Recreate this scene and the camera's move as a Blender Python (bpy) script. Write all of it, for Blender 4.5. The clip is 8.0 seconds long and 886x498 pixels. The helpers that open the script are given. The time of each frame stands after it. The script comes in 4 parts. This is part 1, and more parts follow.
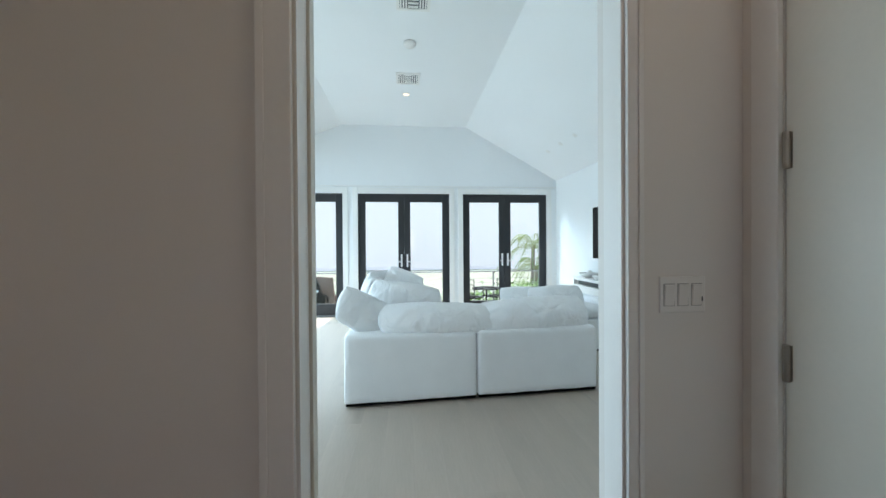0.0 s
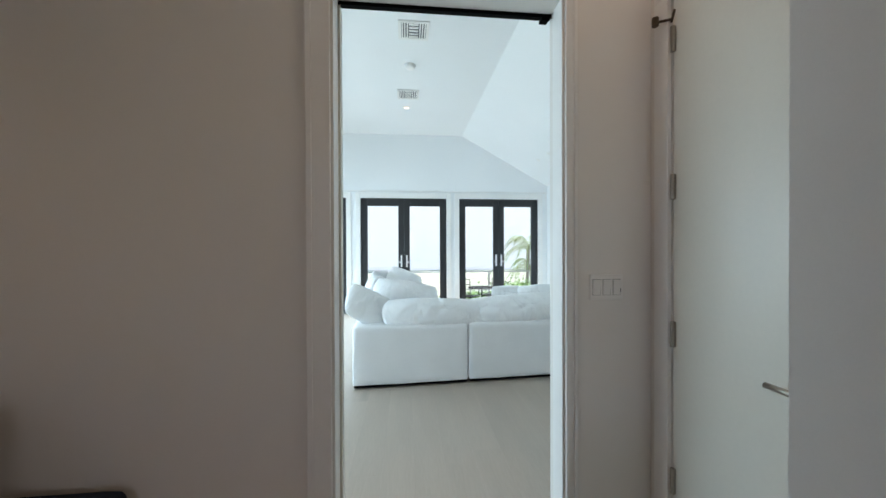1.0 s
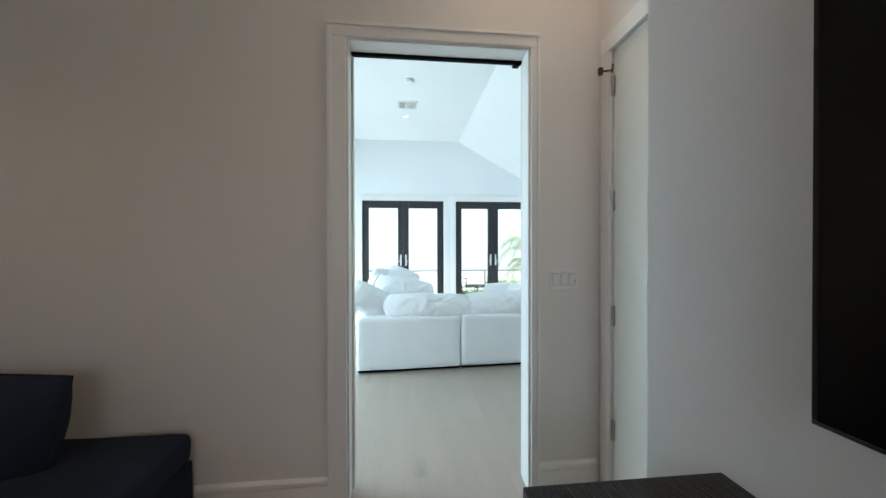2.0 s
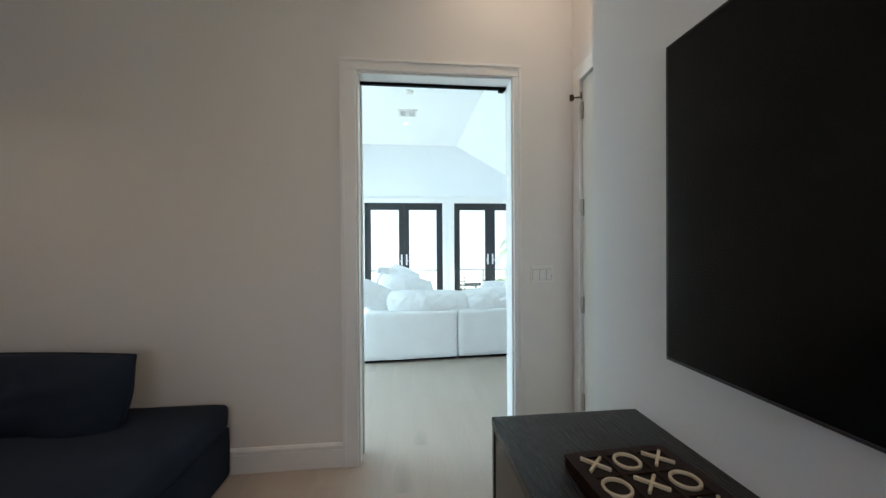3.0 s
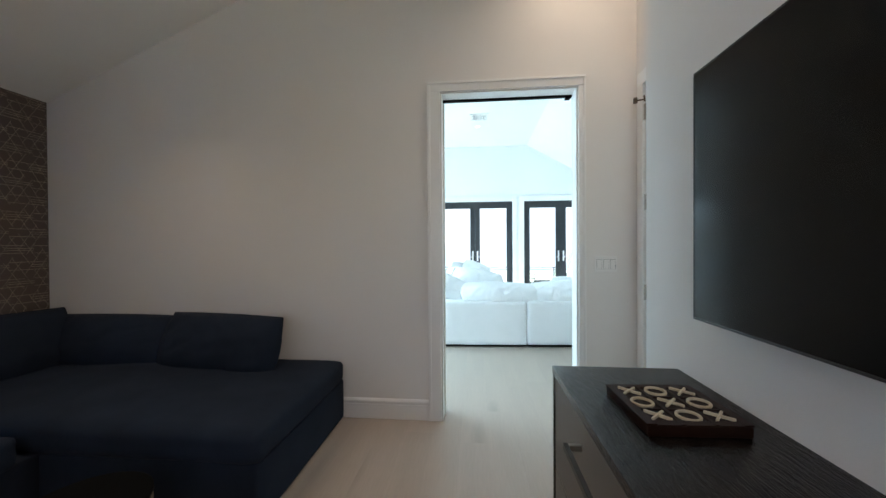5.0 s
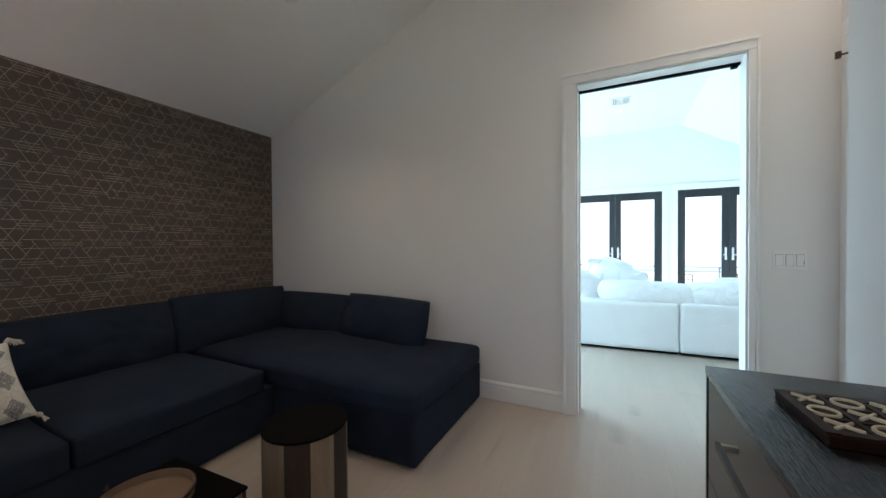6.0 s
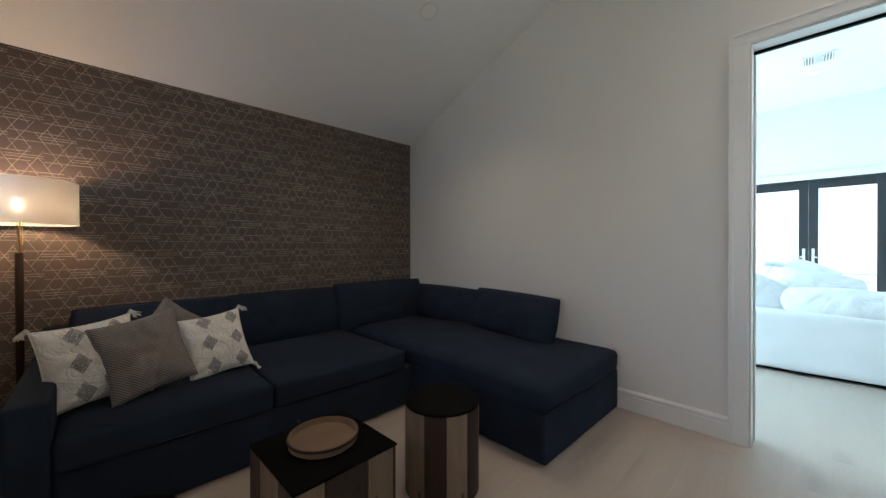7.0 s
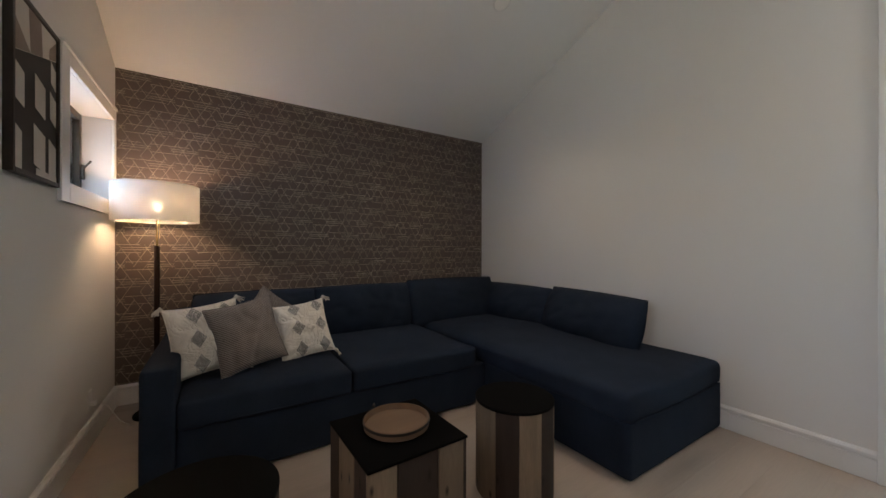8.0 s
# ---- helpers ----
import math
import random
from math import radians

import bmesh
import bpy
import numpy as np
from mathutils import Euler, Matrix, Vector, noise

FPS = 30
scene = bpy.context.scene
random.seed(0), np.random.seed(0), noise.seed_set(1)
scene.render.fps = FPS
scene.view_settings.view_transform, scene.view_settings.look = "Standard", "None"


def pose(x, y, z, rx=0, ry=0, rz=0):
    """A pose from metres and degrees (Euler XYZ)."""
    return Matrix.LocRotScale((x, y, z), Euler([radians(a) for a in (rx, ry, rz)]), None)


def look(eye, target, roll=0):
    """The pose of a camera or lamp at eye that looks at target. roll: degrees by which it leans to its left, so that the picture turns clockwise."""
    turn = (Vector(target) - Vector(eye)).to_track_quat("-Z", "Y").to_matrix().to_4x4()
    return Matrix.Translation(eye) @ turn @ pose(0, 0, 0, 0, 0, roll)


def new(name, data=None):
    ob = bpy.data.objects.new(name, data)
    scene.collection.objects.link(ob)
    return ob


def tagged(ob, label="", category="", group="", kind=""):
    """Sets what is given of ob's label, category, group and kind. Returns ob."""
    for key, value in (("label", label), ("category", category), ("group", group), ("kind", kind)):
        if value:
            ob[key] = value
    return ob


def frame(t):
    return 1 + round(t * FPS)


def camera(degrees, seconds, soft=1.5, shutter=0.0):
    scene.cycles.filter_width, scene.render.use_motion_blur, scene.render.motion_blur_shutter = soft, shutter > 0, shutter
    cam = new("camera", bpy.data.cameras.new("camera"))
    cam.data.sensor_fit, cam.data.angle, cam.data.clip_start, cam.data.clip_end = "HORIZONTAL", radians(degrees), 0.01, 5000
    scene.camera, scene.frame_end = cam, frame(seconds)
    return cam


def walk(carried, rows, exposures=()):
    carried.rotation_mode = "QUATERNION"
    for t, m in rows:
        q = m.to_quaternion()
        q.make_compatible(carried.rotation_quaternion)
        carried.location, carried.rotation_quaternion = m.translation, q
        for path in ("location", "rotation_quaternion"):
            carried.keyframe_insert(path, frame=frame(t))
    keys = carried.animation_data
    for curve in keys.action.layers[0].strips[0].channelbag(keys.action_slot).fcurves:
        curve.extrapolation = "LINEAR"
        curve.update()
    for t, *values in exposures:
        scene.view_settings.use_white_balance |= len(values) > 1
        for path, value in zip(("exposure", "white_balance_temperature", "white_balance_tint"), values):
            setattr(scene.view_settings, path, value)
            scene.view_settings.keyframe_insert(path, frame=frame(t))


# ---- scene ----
cam = camera(103.1, 8.0)
PATH = [
    (0, (0.193, 0.024, 1.307), (0.388, 2.014, 1.292), -0.40),
    (0.5, (0.179, -0.196, 1.311), (0.375, 1.795, 1.300), -0.18),
    (1, (0.179, -0.410, 1.330), (0.381, 1.579, 1.317), -0.21),
    (1.5, (0.183, -0.618, 1.331), (0.390, 1.371, 1.318), -0.01),
    (3, (0.177, -1.144, 1.337), (0.381, 0.845, 1.322), -0.38),
    (3.5, (0.160, -1.275, 1.338), (0.365, 0.714, 1.323), -0.33),
    (4, (0.142, -1.365, 1.332), (0.330, 0.626, 1.312), -0.36),
    (4.2, (0.140, -1.393, 1.327), (0.298, 0.601, 1.308), -0.43),
    (5.5, (0.128, -1.610, 1.267), (-0.394, 0.320, 1.250), -0.26),
    (6, (0.139, -1.677, 1.259), (-0.745, 0.117, 1.232), -0.40),
    (6.5, (0.153, -1.707, 1.234), (-1.056, -0.114, 1.214), -0.34),
    (7, (0.123, -1.725, 1.203), (-1.319, -0.339, 1.191), -0.12),
    (7.5, (0.109, -1.727, 1.172), (-1.489, -0.523, 1.169), -0.03),
    (8, (0.099, -1.710, 1.153), (-1.591, -0.640, 1.153), 0.10),
]
# seconds, stops, white balance
EXPOSURES = [(0.0, 1.47, 7100, 17), (1.0, 1.65, 7200, 18), (1.5, 1.8, 7050, 16), (3.0, 2.12, 6850, 13), (4.0, 2.24, 6800, 12), (5.5, 2.42, 6500, 11), (6.5, 2.46, 6250, 9), (7.3, 2.5, 6400, 10), (8.0, 2.52, 6600, 12)]
walk(cam, [(t, look(eye, target, roll)) for t, eye, target, roll in PATH], EXPOSURES)

# world, sun, large lights
world = bpy.data.worlds.new("world")
scene.world = world
world.use_nodes = True
wn = world.node_tree.nodes
sky = wn.new("ShaderNodeTexSky")
sky.sky_type = "NISHITA"
sky.sun_disc = False
sky.sun_elevation, sky.sun_rotation = radians(56), radians(7)
sky.air_density, sky.dust_density, sky.ozone_density = 1.0, 0.4, 2.5
wn["Background"].inputs["Strength"].default_value = 0.06
world.node_tree.links.new(sky.outputs["Color"], wn["Background"].inputs["Color"])


def lamp(name, kind, m, energy, color, **more):
    data = bpy.data.lights.new(name, kind)
    data.energy, data.color = energy, color
    for key, value in more.items():
        if key == "size":
            data.size = value
        elif key == "size_y":
            data.shape, data.size_y = "RECTANGLE", value
        elif key == "radius":
            data.shadow_soft_size = value
        elif key == "angle":
            data.angle = value
        elif key == "spot":
            data.spot_size, data.spot_blend = value, 1.0
    ob = new(name, data)
    ob.matrix_world = m
    return ob


lamp("sun", "SUN", look((1.6, 20, 30), (0, 6.5, 0)), 2.2, (1.0, 0.95, 0.87), angle=radians(0.5))
# the open sky above the terrace, over the heads of the glass doors
lamp("sky_light", "AREA", look((0.6, 9.4, 4.6), (0.6, 4.6, 0.6)), 620, (0.50, 0.79, 1.0), size=8.0, size_y=2.6)

# ---- materials ----


def mat(name, base, rough=0.6, metal=0.0, spread=0.08, scale=6.0, fine=90.0, bump=0.05, sheen=0.0, rough_spread=0.08, vary=0.0, stretch=(1, 1, 1), coat=0.0, spec=0.5):
    """Principled paint with broad and fine variation, and relief."""
    m = bpy.data.materials.new(name)
    m.use_nodes = True
    nt = m.node_tree
    n, ln = nt.nodes, nt.links
    p = n["Principled BSDF"]
    tc = n.new("ShaderNodeTexCoord")
    mp = n.new("ShaderNodeMapping")
    mp.inputs["Scale"].default_value = stretch
    ln.new(tc.outputs["Object"], mp.inputs["Vector"])
    big, small = n.new("ShaderNodeTexNoise"), n.new("ShaderNodeTexNoise")
    big.inputs["Scale"].default_value, small.inputs["Scale"].default_value = scale, fine
    big.inputs["Detail"].default_value, small.inputs["Detail"].default_value = 4, 3
    for t in (big, small):
        ln.new(mp.outputs["Vector"], t.inputs["Vector"])
    mix = n.new("ShaderNodeMix")
    mix.data_type = "FLOAT"
    mix.inputs[0].default_value = 0.4
    ln.new(big.outputs["Fac"], mix.inputs[2])
    ln.new(small.outputs["Fac"], mix.inputs[3])
    ramp = n.new("ShaderNodeValToRGB")
    lo, hi = [tuple(max(0, c * f) for c in base) + (1,) for f in (1 - spread * 2, 1 + spread * 2)]
    ramp.color_ramp.elements[0].color, ramp.color_ramp.elements[1].color = lo, hi
    ramp.color_ramp.elements[0].position, ramp.color_ramp.elements[1].position = 0.25, 0.75
    ln.new(mix.outputs[0], ramp.inputs["Fac"])
    out = ramp.outputs["Color"]
    if vary:
        info = n.new("ShaderNodeObjectInfo")
        rng = n.new("ShaderNodeMapRange")
        rng.inputs["To Min"].default_value, rng.inputs["To Max"].default_value = 1 - vary, 1 + vary
        ln.new(info.outputs["Random"], rng.inputs["Value"])
        hsv = n.new("ShaderNodeHueSaturation")
        ln.new(rng.outputs["Result"], hsv.inputs["Value"])
        ln.new(out, hsv.inputs["Color"])
        out = hsv.outputs["Color"]
    ln.new(out, p.inputs["Base Color"])
    rr = n.new("ShaderNodeMapRange")
    rr.inputs["To Min"].default_value, rr.inputs["To Max"].default_value = max(0.02, rough - rough_spread), min(1, rough + rough_spread)
    ln.new(mix.outputs[0], rr.inputs["Value"])
    ln.new(rr.outputs["Result"], p.inputs["Roughness"])
    p.inputs["Metallic"].default_value = metal
    p.inputs["Sheen Weight"].default_value = sheen
    p.inputs["Coat Weight"].default_value = coat
    p.inputs["Specular IOR Level"].default_value = spec
    if bump:
        b = n.new("ShaderNodeBump")
        b.inputs["Strength"].default_value, b.inputs["Distance"].default_value = bump, 0.01
        ln.new(small.outputs["Fac"], b.inputs["Height"])
        ln.new(b.outputs["Normal"], p.inputs["Normal"])
    return m


def chain(m):
    """Short hands for adding nodes to a material m: a maker of maths nodes, its nodes, links and shader."""
    n, ln = m.node_tree.nodes, m.node_tree.links

    def op(kind, a, b=0.0, c=0.0):
        node = n.new("ShaderNodeMath")
        node.operation = kind
        for socket, v in zip(node.inputs, (a, b, c)):
            if isinstance(v, (int, float)):
                socket.default_value = v
            else:
                ln.new(v, socket)
        return node.outputs[0]
    return op, n, ln, n["Principled BSDF"]


def over(m, mask, color, rough=None, metal=None):
    """Lays a second colour over a material's own where mask is 1."""
    op, n, ln, p = chain(m)
    mx = n.new("ShaderNodeMix")
    mx.data_type = "RGBA"
    ln.new(mask, mx.inputs[0])
    ln.new(p.inputs["Base Color"].links[0].from_socket, mx.inputs[6])
    mx.inputs[7].default_value = (*color, 1)
    ln.new(mx.outputs[2], p.inputs["Base Color"])
    if rough is not None:
        f = n.new("ShaderNodeMix")
        ln.new(mask, f.inputs[0])
        ln.new(p.inputs["Roughness"].links[0].from_socket, f.inputs[2])
        f.inputs[3].default_value = rough
        ln.new(f.outputs[0], p.inputs["Roughness"])
    if metal is not None:
        ln.new(op("MULTIPLY", mask, metal), p.inputs["Metallic"])


def axes_of(m):
    op, n, ln, p = chain(m)
    tc, sep = n.new("ShaderNodeTexCoord"), n.new("ShaderNodeSeparateXYZ")
    ln.new(tc.outputs["Object"], sep.inputs[0])
    return sep.outputs


def wallpaper():
    m = mat("wallpaper", (0.104, 0.076, 0.061), 0.62, spread=0.1, scale=3, fine=260, bump=0.12)
    op, n, ln, p = chain(m)
    _, y, z = axes_of(m)
    h, mask = 0.128, None
    for k, a in enumerate((90, 210, 330)):
        c, q = math.cos(radians(a)), math.sin(radians(a))
        across = op("ADD", op("MULTIPLY", y, c), op("MULTIPLY", z, q))
        along = op("ADD", op("MULTIPLY", y, -q), op("MULTIPLY", z, c))
        row = op("DIVIDE", across, h)
        cell = op("FLOOR", row)
        f = op("SUBTRACT", op("FRACT", row), 0.5)
        # edges of the hexagons, and level strokes between their rows
        for side, full in ((-0.27, 0.8), (0.27, 0.8)) + (((-0.44, 0.55), (0.44, 0.55)) if k == 0 else ()):
            line = op("LESS_THAN", op("ABSOLUTE", op("SUBTRACT", f, side)), 0.0112)
            dash = op("LESS_THAN", op("FRACT", op("ADD", op("DIVIDE", along, h * 2.309), op("MULTIPLY_ADD", cell, 0.5, 0.17 * k + (0.5 if side > 0 else 0.0) + (0.2 if full < 0.6 else 0.0)))), full)
            line = op("MULTIPLY", op("MULTIPLY", line, dash), 1.0 if k == 0 else 0.75)
            mask = line if mask is None else op("MAXIMUM", mask, line)
    worn = n.new("ShaderNodeTexNoise")
    worn.inputs["Scale"].default_value = 14
    k = op("MULTIPLY", mask, op("MULTIPLY_ADD", worn.outputs["Fac"], 0.9, 0.15))
    over(m, k, (0.66, 0.56, 0.45), 0.40, 0.55)
    return m


def oak(name, base, vary, rough, knots=0.5, grain=1.0, near=1.15, spread=0.07, bump=0.06, spec=0.5, rough_spread=0.08):
    """Sawn boards, grain along local y, with knots."""
    m = mat(name, base, rough, spread=spread, scale=2.2, fine=26, bump=bump, vary=vary, spec=spec, rough_spread=rough_spread, stretch=(7 * grain, 0.7, 7 * grain))
    op, n, ln, p = chain(m)
    tc, info, mp, vor = n.new("ShaderNodeTexCoord"), n.new("ShaderNodeObjectInfo"), n.new("ShaderNodeVectorMath"), n.new("ShaderNodeTexVoronoi")
    mp.operation = "MULTIPLY_ADD"
    ln.new(tc.outputs["Object"], mp.inputs[0])
    mp.inputs[1].default_value = (2.6, 1.1, 1.0)
    ln.new(info.outputs["Location"], mp.inputs[2])
    vor.voronoi_dimensions = "2D"
    vor.inputs["Scale"].default_value = near
    ln.new(mp.outputs[0], vor.inputs["Vector"])
    k = n.new("ShaderNodeMapRange")
    k.inputs["From Min"].default_value, k.inputs["From Max"].default_value = 0.02, 0.12
    k.inputs["To Min"].default_value, k.inputs["To Max"].default_value = knots, 0.0
    ln.new(vor.outputs["Distance"], k.inputs["Value"])
    over(m, k.outputs["Result"], tuple(c * 0.2 for c in base))
    return m


def glass(name):
    m = bpy.data.materials.new(name)
    m.use_nodes = True
    n, ln = m.node_tree.nodes, m.node_tree.links
    out = n["Material Output"]
    tr, gl, mx, fr = n.new("ShaderNodeBsdfTransparent"), n.new("ShaderNodeBsdfGlossy"), n.new("ShaderNodeMixShader"), n.new("ShaderNodeFresnel")
    tr.inputs["Color"].default_value = (0.96, 0.98, 0.97, 1)
    gl.inputs["Roughness"].default_value = 0.02
    fr.inputs["IOR"].default_value = 1.45
    ln.new(fr.outputs[0], mx.inputs[0])
    ln.new(tr.outputs[0], mx.inputs[1])
    ln.new(gl.outputs[0], mx.inputs[2])
    ln.new(mx.outputs[0], out.inputs["Surface"])
    return m


def shade_cloth():
    m = mat("shade_linen", (0.8, 0.76, 0.70), 0.9, fine=300, bump=0.1, spread=0.03)
    n, ln = m.node_tree.nodes, m.node_tree.links
    tl, mx = n.new("ShaderNodeBsdfTranslucent"), n.new("ShaderNodeMixShader")
    tl.inputs["Color"].default_value = (0.85, 0.80, 0.73, 1)
    mx.inputs[0].default_value = 0.22
    ln.new(n["Principled BSDF"].outputs[0], mx.inputs[1])
    ln.new(tl.outputs[0], mx.inputs[2])
    gap, open_weave = n.new("ShaderNodeBsdfTransparent"), n.new("ShaderNodeMixShader")
    open_weave.inputs[0].default_value = 0.13
    ln.new(mx.outputs[0], open_weave.inputs[1])
    ln.new(gap.outputs[0], open_weave.inputs[2])
    ln.new(open_weave.outputs[0], n["Material Output"].inputs["Surface"])
    return m


def glow(name, color, strength):
    m = bpy.data.materials.new(name)
    m.use_nodes = True
    p = m.node_tree.nodes["Principled BSDF"]
    p.inputs["Base Color"].default_value = (*color, 1)
    p.inputs["Emission Color"].default_value = (*color, 1)
    p.inputs["Emission Strength"].default_value = strength
    return m


def woven(name, base, dark, pitch, mix_=1.0):
    """Cloth with fine ribs along local x and z."""
    m = mat(name, base, 0.92, spread=0.1, fine=240, bump=0.15, sheen=0.1)
    op, n, ln, p = chain(m)
    x, y, z = axes_of(m)
    rib = op("LESS_THAN", op("FRACT", op("DIVIDE", op("ADD", x, op("MULTIPLY", z, 1.0)), pitch)), 0.42)
    over(m, op("MULTIPLY", rib, mix_), dark)
    return m


def diamond_cloth():
    m = mat("diamond_cotton", (0.80, 0.73, 0.635), 0.95, spread=0.06, scale=9, fine=160, bump=0.25)
    op, n, ln, p = chain(m)
    x, y, z = axes_of(m)
    u = op("ABSOLUTE", op("SUBTRACT", op("ABSOLUTE", op("SUBTRACT", x, 0.03)), 0.075))
    v = op("ABSOLUTE", op("SUBTRACT", op("FRACT", op("ADD", op("DIVIDE", z, 0.135), 0.5)), 0.5))
    rag = n.new("ShaderNodeTexNoise")
    rag.inputs["Scale"].default_value, rag.inputs["Detail"].default_value = 70, 3
    d = op("ADD", op("ADD", op("DIVIDE", u, 0.037), op("DIVIDE", op("MULTIPLY", v, 0.135), 0.048)), op("MULTIPLY_ADD", rag.outputs["Fac"], 0.9, -0.45))
    inside = op("MULTIPLY", op("LESS_THAN", d, 1.0), op("LESS_THAN", op("ABSOLUTE", z), 0.2))
    fleck = op("LESS_THAN", op("FRACT", op("MULTIPLY", d, 2.6)), 0.8)
    over(m, op("MULTIPLY", inside, op("MULTIPLY", fleck, 0.85)), (0.17, 0.155, 0.145))
    return creased(m, 9, 0.035, 0.6)


def creased(m, scale, depth, strength=0.6):
    """Adds crisp folds to a cloth: ridges where a warped noise crosses its middle."""
    op, n, ln, p = chain(m)
    tc, nz = n.new("ShaderNodeTexCoord"), n.new("ShaderNodeTexNoise")
    ln.new(tc.outputs["Object"], nz.inputs["Vector"])
    nz.inputs["Scale"].default_value, nz.inputs["Detail"].default_value, nz.inputs["Distortion"].default_value = scale, 2.5, 1.6
    ridge = op("POWER", op("ABSOLUTE", op("SUBTRACT", nz.outputs["Fac"], 0.5)), 0.6)
    b = n.new("ShaderNodeBump")
    b.inputs["Strength"].default_value, b.inputs["Distance"].default_value = strength, depth
    ln.new(ridge, b.inputs["Height"])
    ln.new(p.inputs["Normal"].links[0].from_socket, b.inputs["Normal"])
    ln.new(b.outputs["Normal"], p.inputs["Normal"])
    return m


WALL = mat("wall_paint", (0.75, 0.718, 0.68), 0.7, spread=0.015, scale=1.2, fine=220, bump=0.03)
COOL = mat("living_paint", (0.80, 0.81, 0.81), 0.7, spread=0.012, scale=1.0, fine=220, bump=0.03)
CEIL = mat("ceiling_paint", (0.84, 0.825, 0.80), 0.8, spread=0.012, scale=1.0, fine=200, bump=0.03)
TRIM = mat("trim_enamel", (0.80, 0.785, 0.76), 0.34, spread=0.012, scale=3, fine=60, bump=0.015)
DOORPAINT = mat("door_enamel", (0.71, 0.675, 0.60), 0.4, spread=0.015, scale=2, fine=60, bump=0.015)
PAPER = wallpaper()
FLOOR = oak("oak_plank", (0.44, 0.366, 0.305), 0.03, 0.38, 0.2, 0.55, 0.8, 0.05, 0.03)
UNDER = mat("floor_joint", (0.30, 0.25, 0.205), 0.9)
NAVY = mat("navy_fabric", (0.0175, 0.0250, 0.0400), 0.95, spread=0.16, scale=5, fine=330, bump=0.22, spec=0.12)
SLIP = mat("white_slipcover", (0.87, 0.88, 0.89), 0.95, spread=0.02, scale=5, fine=180, bump=0.12)
FEATHER = creased(mat("white_feather_cover", (0.88, 0.89, 0.90), 0.95, spread=0.02, scale=5, fine=180, bump=0.1), 3.6, 0.05, 0.38)
BLACKM = mat("black_metal", (0.0035, 0.0035, 0.0035), 0.6, 0.0, spec=0.035, spread=0.15, fine=40, bump=0.01)
BLACKF = mat("black_door_frame", (0.017, 0.019, 0.022), 0.45, spread=0.1, fine=60, bump=0.02)
BRONZE = mat("bronze", (0.10, 0.075, 0.055), 0.36, 0.9, spread=0.15)
NICKEL = mat("brushed_nickel", (0.46, 0.42, 0.37), 0.3, 1.0, spread=0.06, fine=200)
PALEM = mat("satin_chrome", (0.80, 0.80, 0.79), 0.42, 0.75, spread=0.04)
DARKBAR = mat("dark_bar_metal", (0.035, 0.028, 0.024), 0.4, 0.6, spread=0.1)
BRASS = mat("brass", (0.62, 0.45, 0.22), 0.3, 1.0, spread=0.06)
ESPRESSO = oak("espresso_veneer", (0.0125, 0.0095, 0.0085), 0.05, 0.22, 0.0, 1.0, 1.15, 0.5, 0.48, 0.26, 0.16)
FRONT = mat("taupe_lacquer", (0.125, 0.105, 0.09), 0.42, spread=0.06, scale=3, fine=40, bump=0.02, stretch=(1, 0.2, 6))
SCREEN = mat("tv_screen", (0.004, 0.004, 0.004), 0.21, spec=0.22, spread=0.05, rough_spread=0.01, bump=0.0)
TVEDGE = mat("tv_edge_metal", (0.09, 0.09, 0.095), 0.3, 0.8)
BEZEL = mat("tv_bezel", (0.012, 0.012, 0.012), 0.3, 0.3)
ROSEWOOD = mat("game_wood", (0.018, 0.0075, 0.005), 0.4, spec=0.12, spread=0.2, scale=5, fine=50, stretch=(1, 8, 1))
CELL = mat("game_cell", (0.012, 0.007, 0.006), 0.6, spec=0.2, spread=0.15)
IVORY = mat("ivory_piece", (0.55, 0.46, 0.31), 0.4, spread=0.06)
PLANKL = oak("pale_reclaimed_wood", (0.19, 0.137, 0.092), 0.3, 0.75, 1.0, 1.2, 4.2, 0.14, 0.2, 0.3)
PLANKD = oak("dark_reclaimed_wood", (0.047, 0.030, 0.022), 0.2, 0.75, 0.7, 1.2, 3.6, 0.14, 0.2, 0.3)
TRAYW = oak("tray_wood", (0.17, 0.108, 0.068), 0.05, 0.5, 0.0, 2.0, 1.15, 0.1, 0.1, 0.3)
LEATHER = mat("dark_leather", (0.012, 0.008, 0.006), 0.5, spread=0.15)
LINEN = shade_cloth()
GREYC = woven("grey_rib_cloth", (0.27, 0.225, 0.195), (0.10, 0.08, 0.07), 0.014, 0.9)
DIAMOND = diamond_cloth()
GLASS = glass("pane_glass")
PLASTIC = mat("white_plastic", (0.78, 0.76, 0.73), 0.35, spread=0.01, bump=0.0)
GAPS = mat("switch_gap", (0.40, 0.39, 0.37), 0.6)
GREY = mat("vent_shadow", (0.10, 0.11, 0.115), 0.7)
FRAMEW = mat("frame_wood", (0.03, 0.02, 0.015), 0.45, spread=0.2, fine=60, spec=0.3, stretch=(4, 1, 1))
INK_D = mat("print_charcoal", (0.045, 0.038, 0.034), 0.7, spread=0.1)
INK_L = mat("print_paper", (0.60, 0.54, 0.48), 0.7, spread=0.04)
INK_B = mat("print_taupe", (0.26, 0.20, 0.165), 0.7, spread=0.08)
DECK = mat("terrace_stone", (0.66, 0.64, 0.61), 0.7, spread=0.06, scale=2, fine=30)
GROUND = mat("dry_ground", (0.45, 0.53, 0.46), 0.95, spread=0.2, scale=0.12, fine=2)
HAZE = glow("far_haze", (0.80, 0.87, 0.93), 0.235)
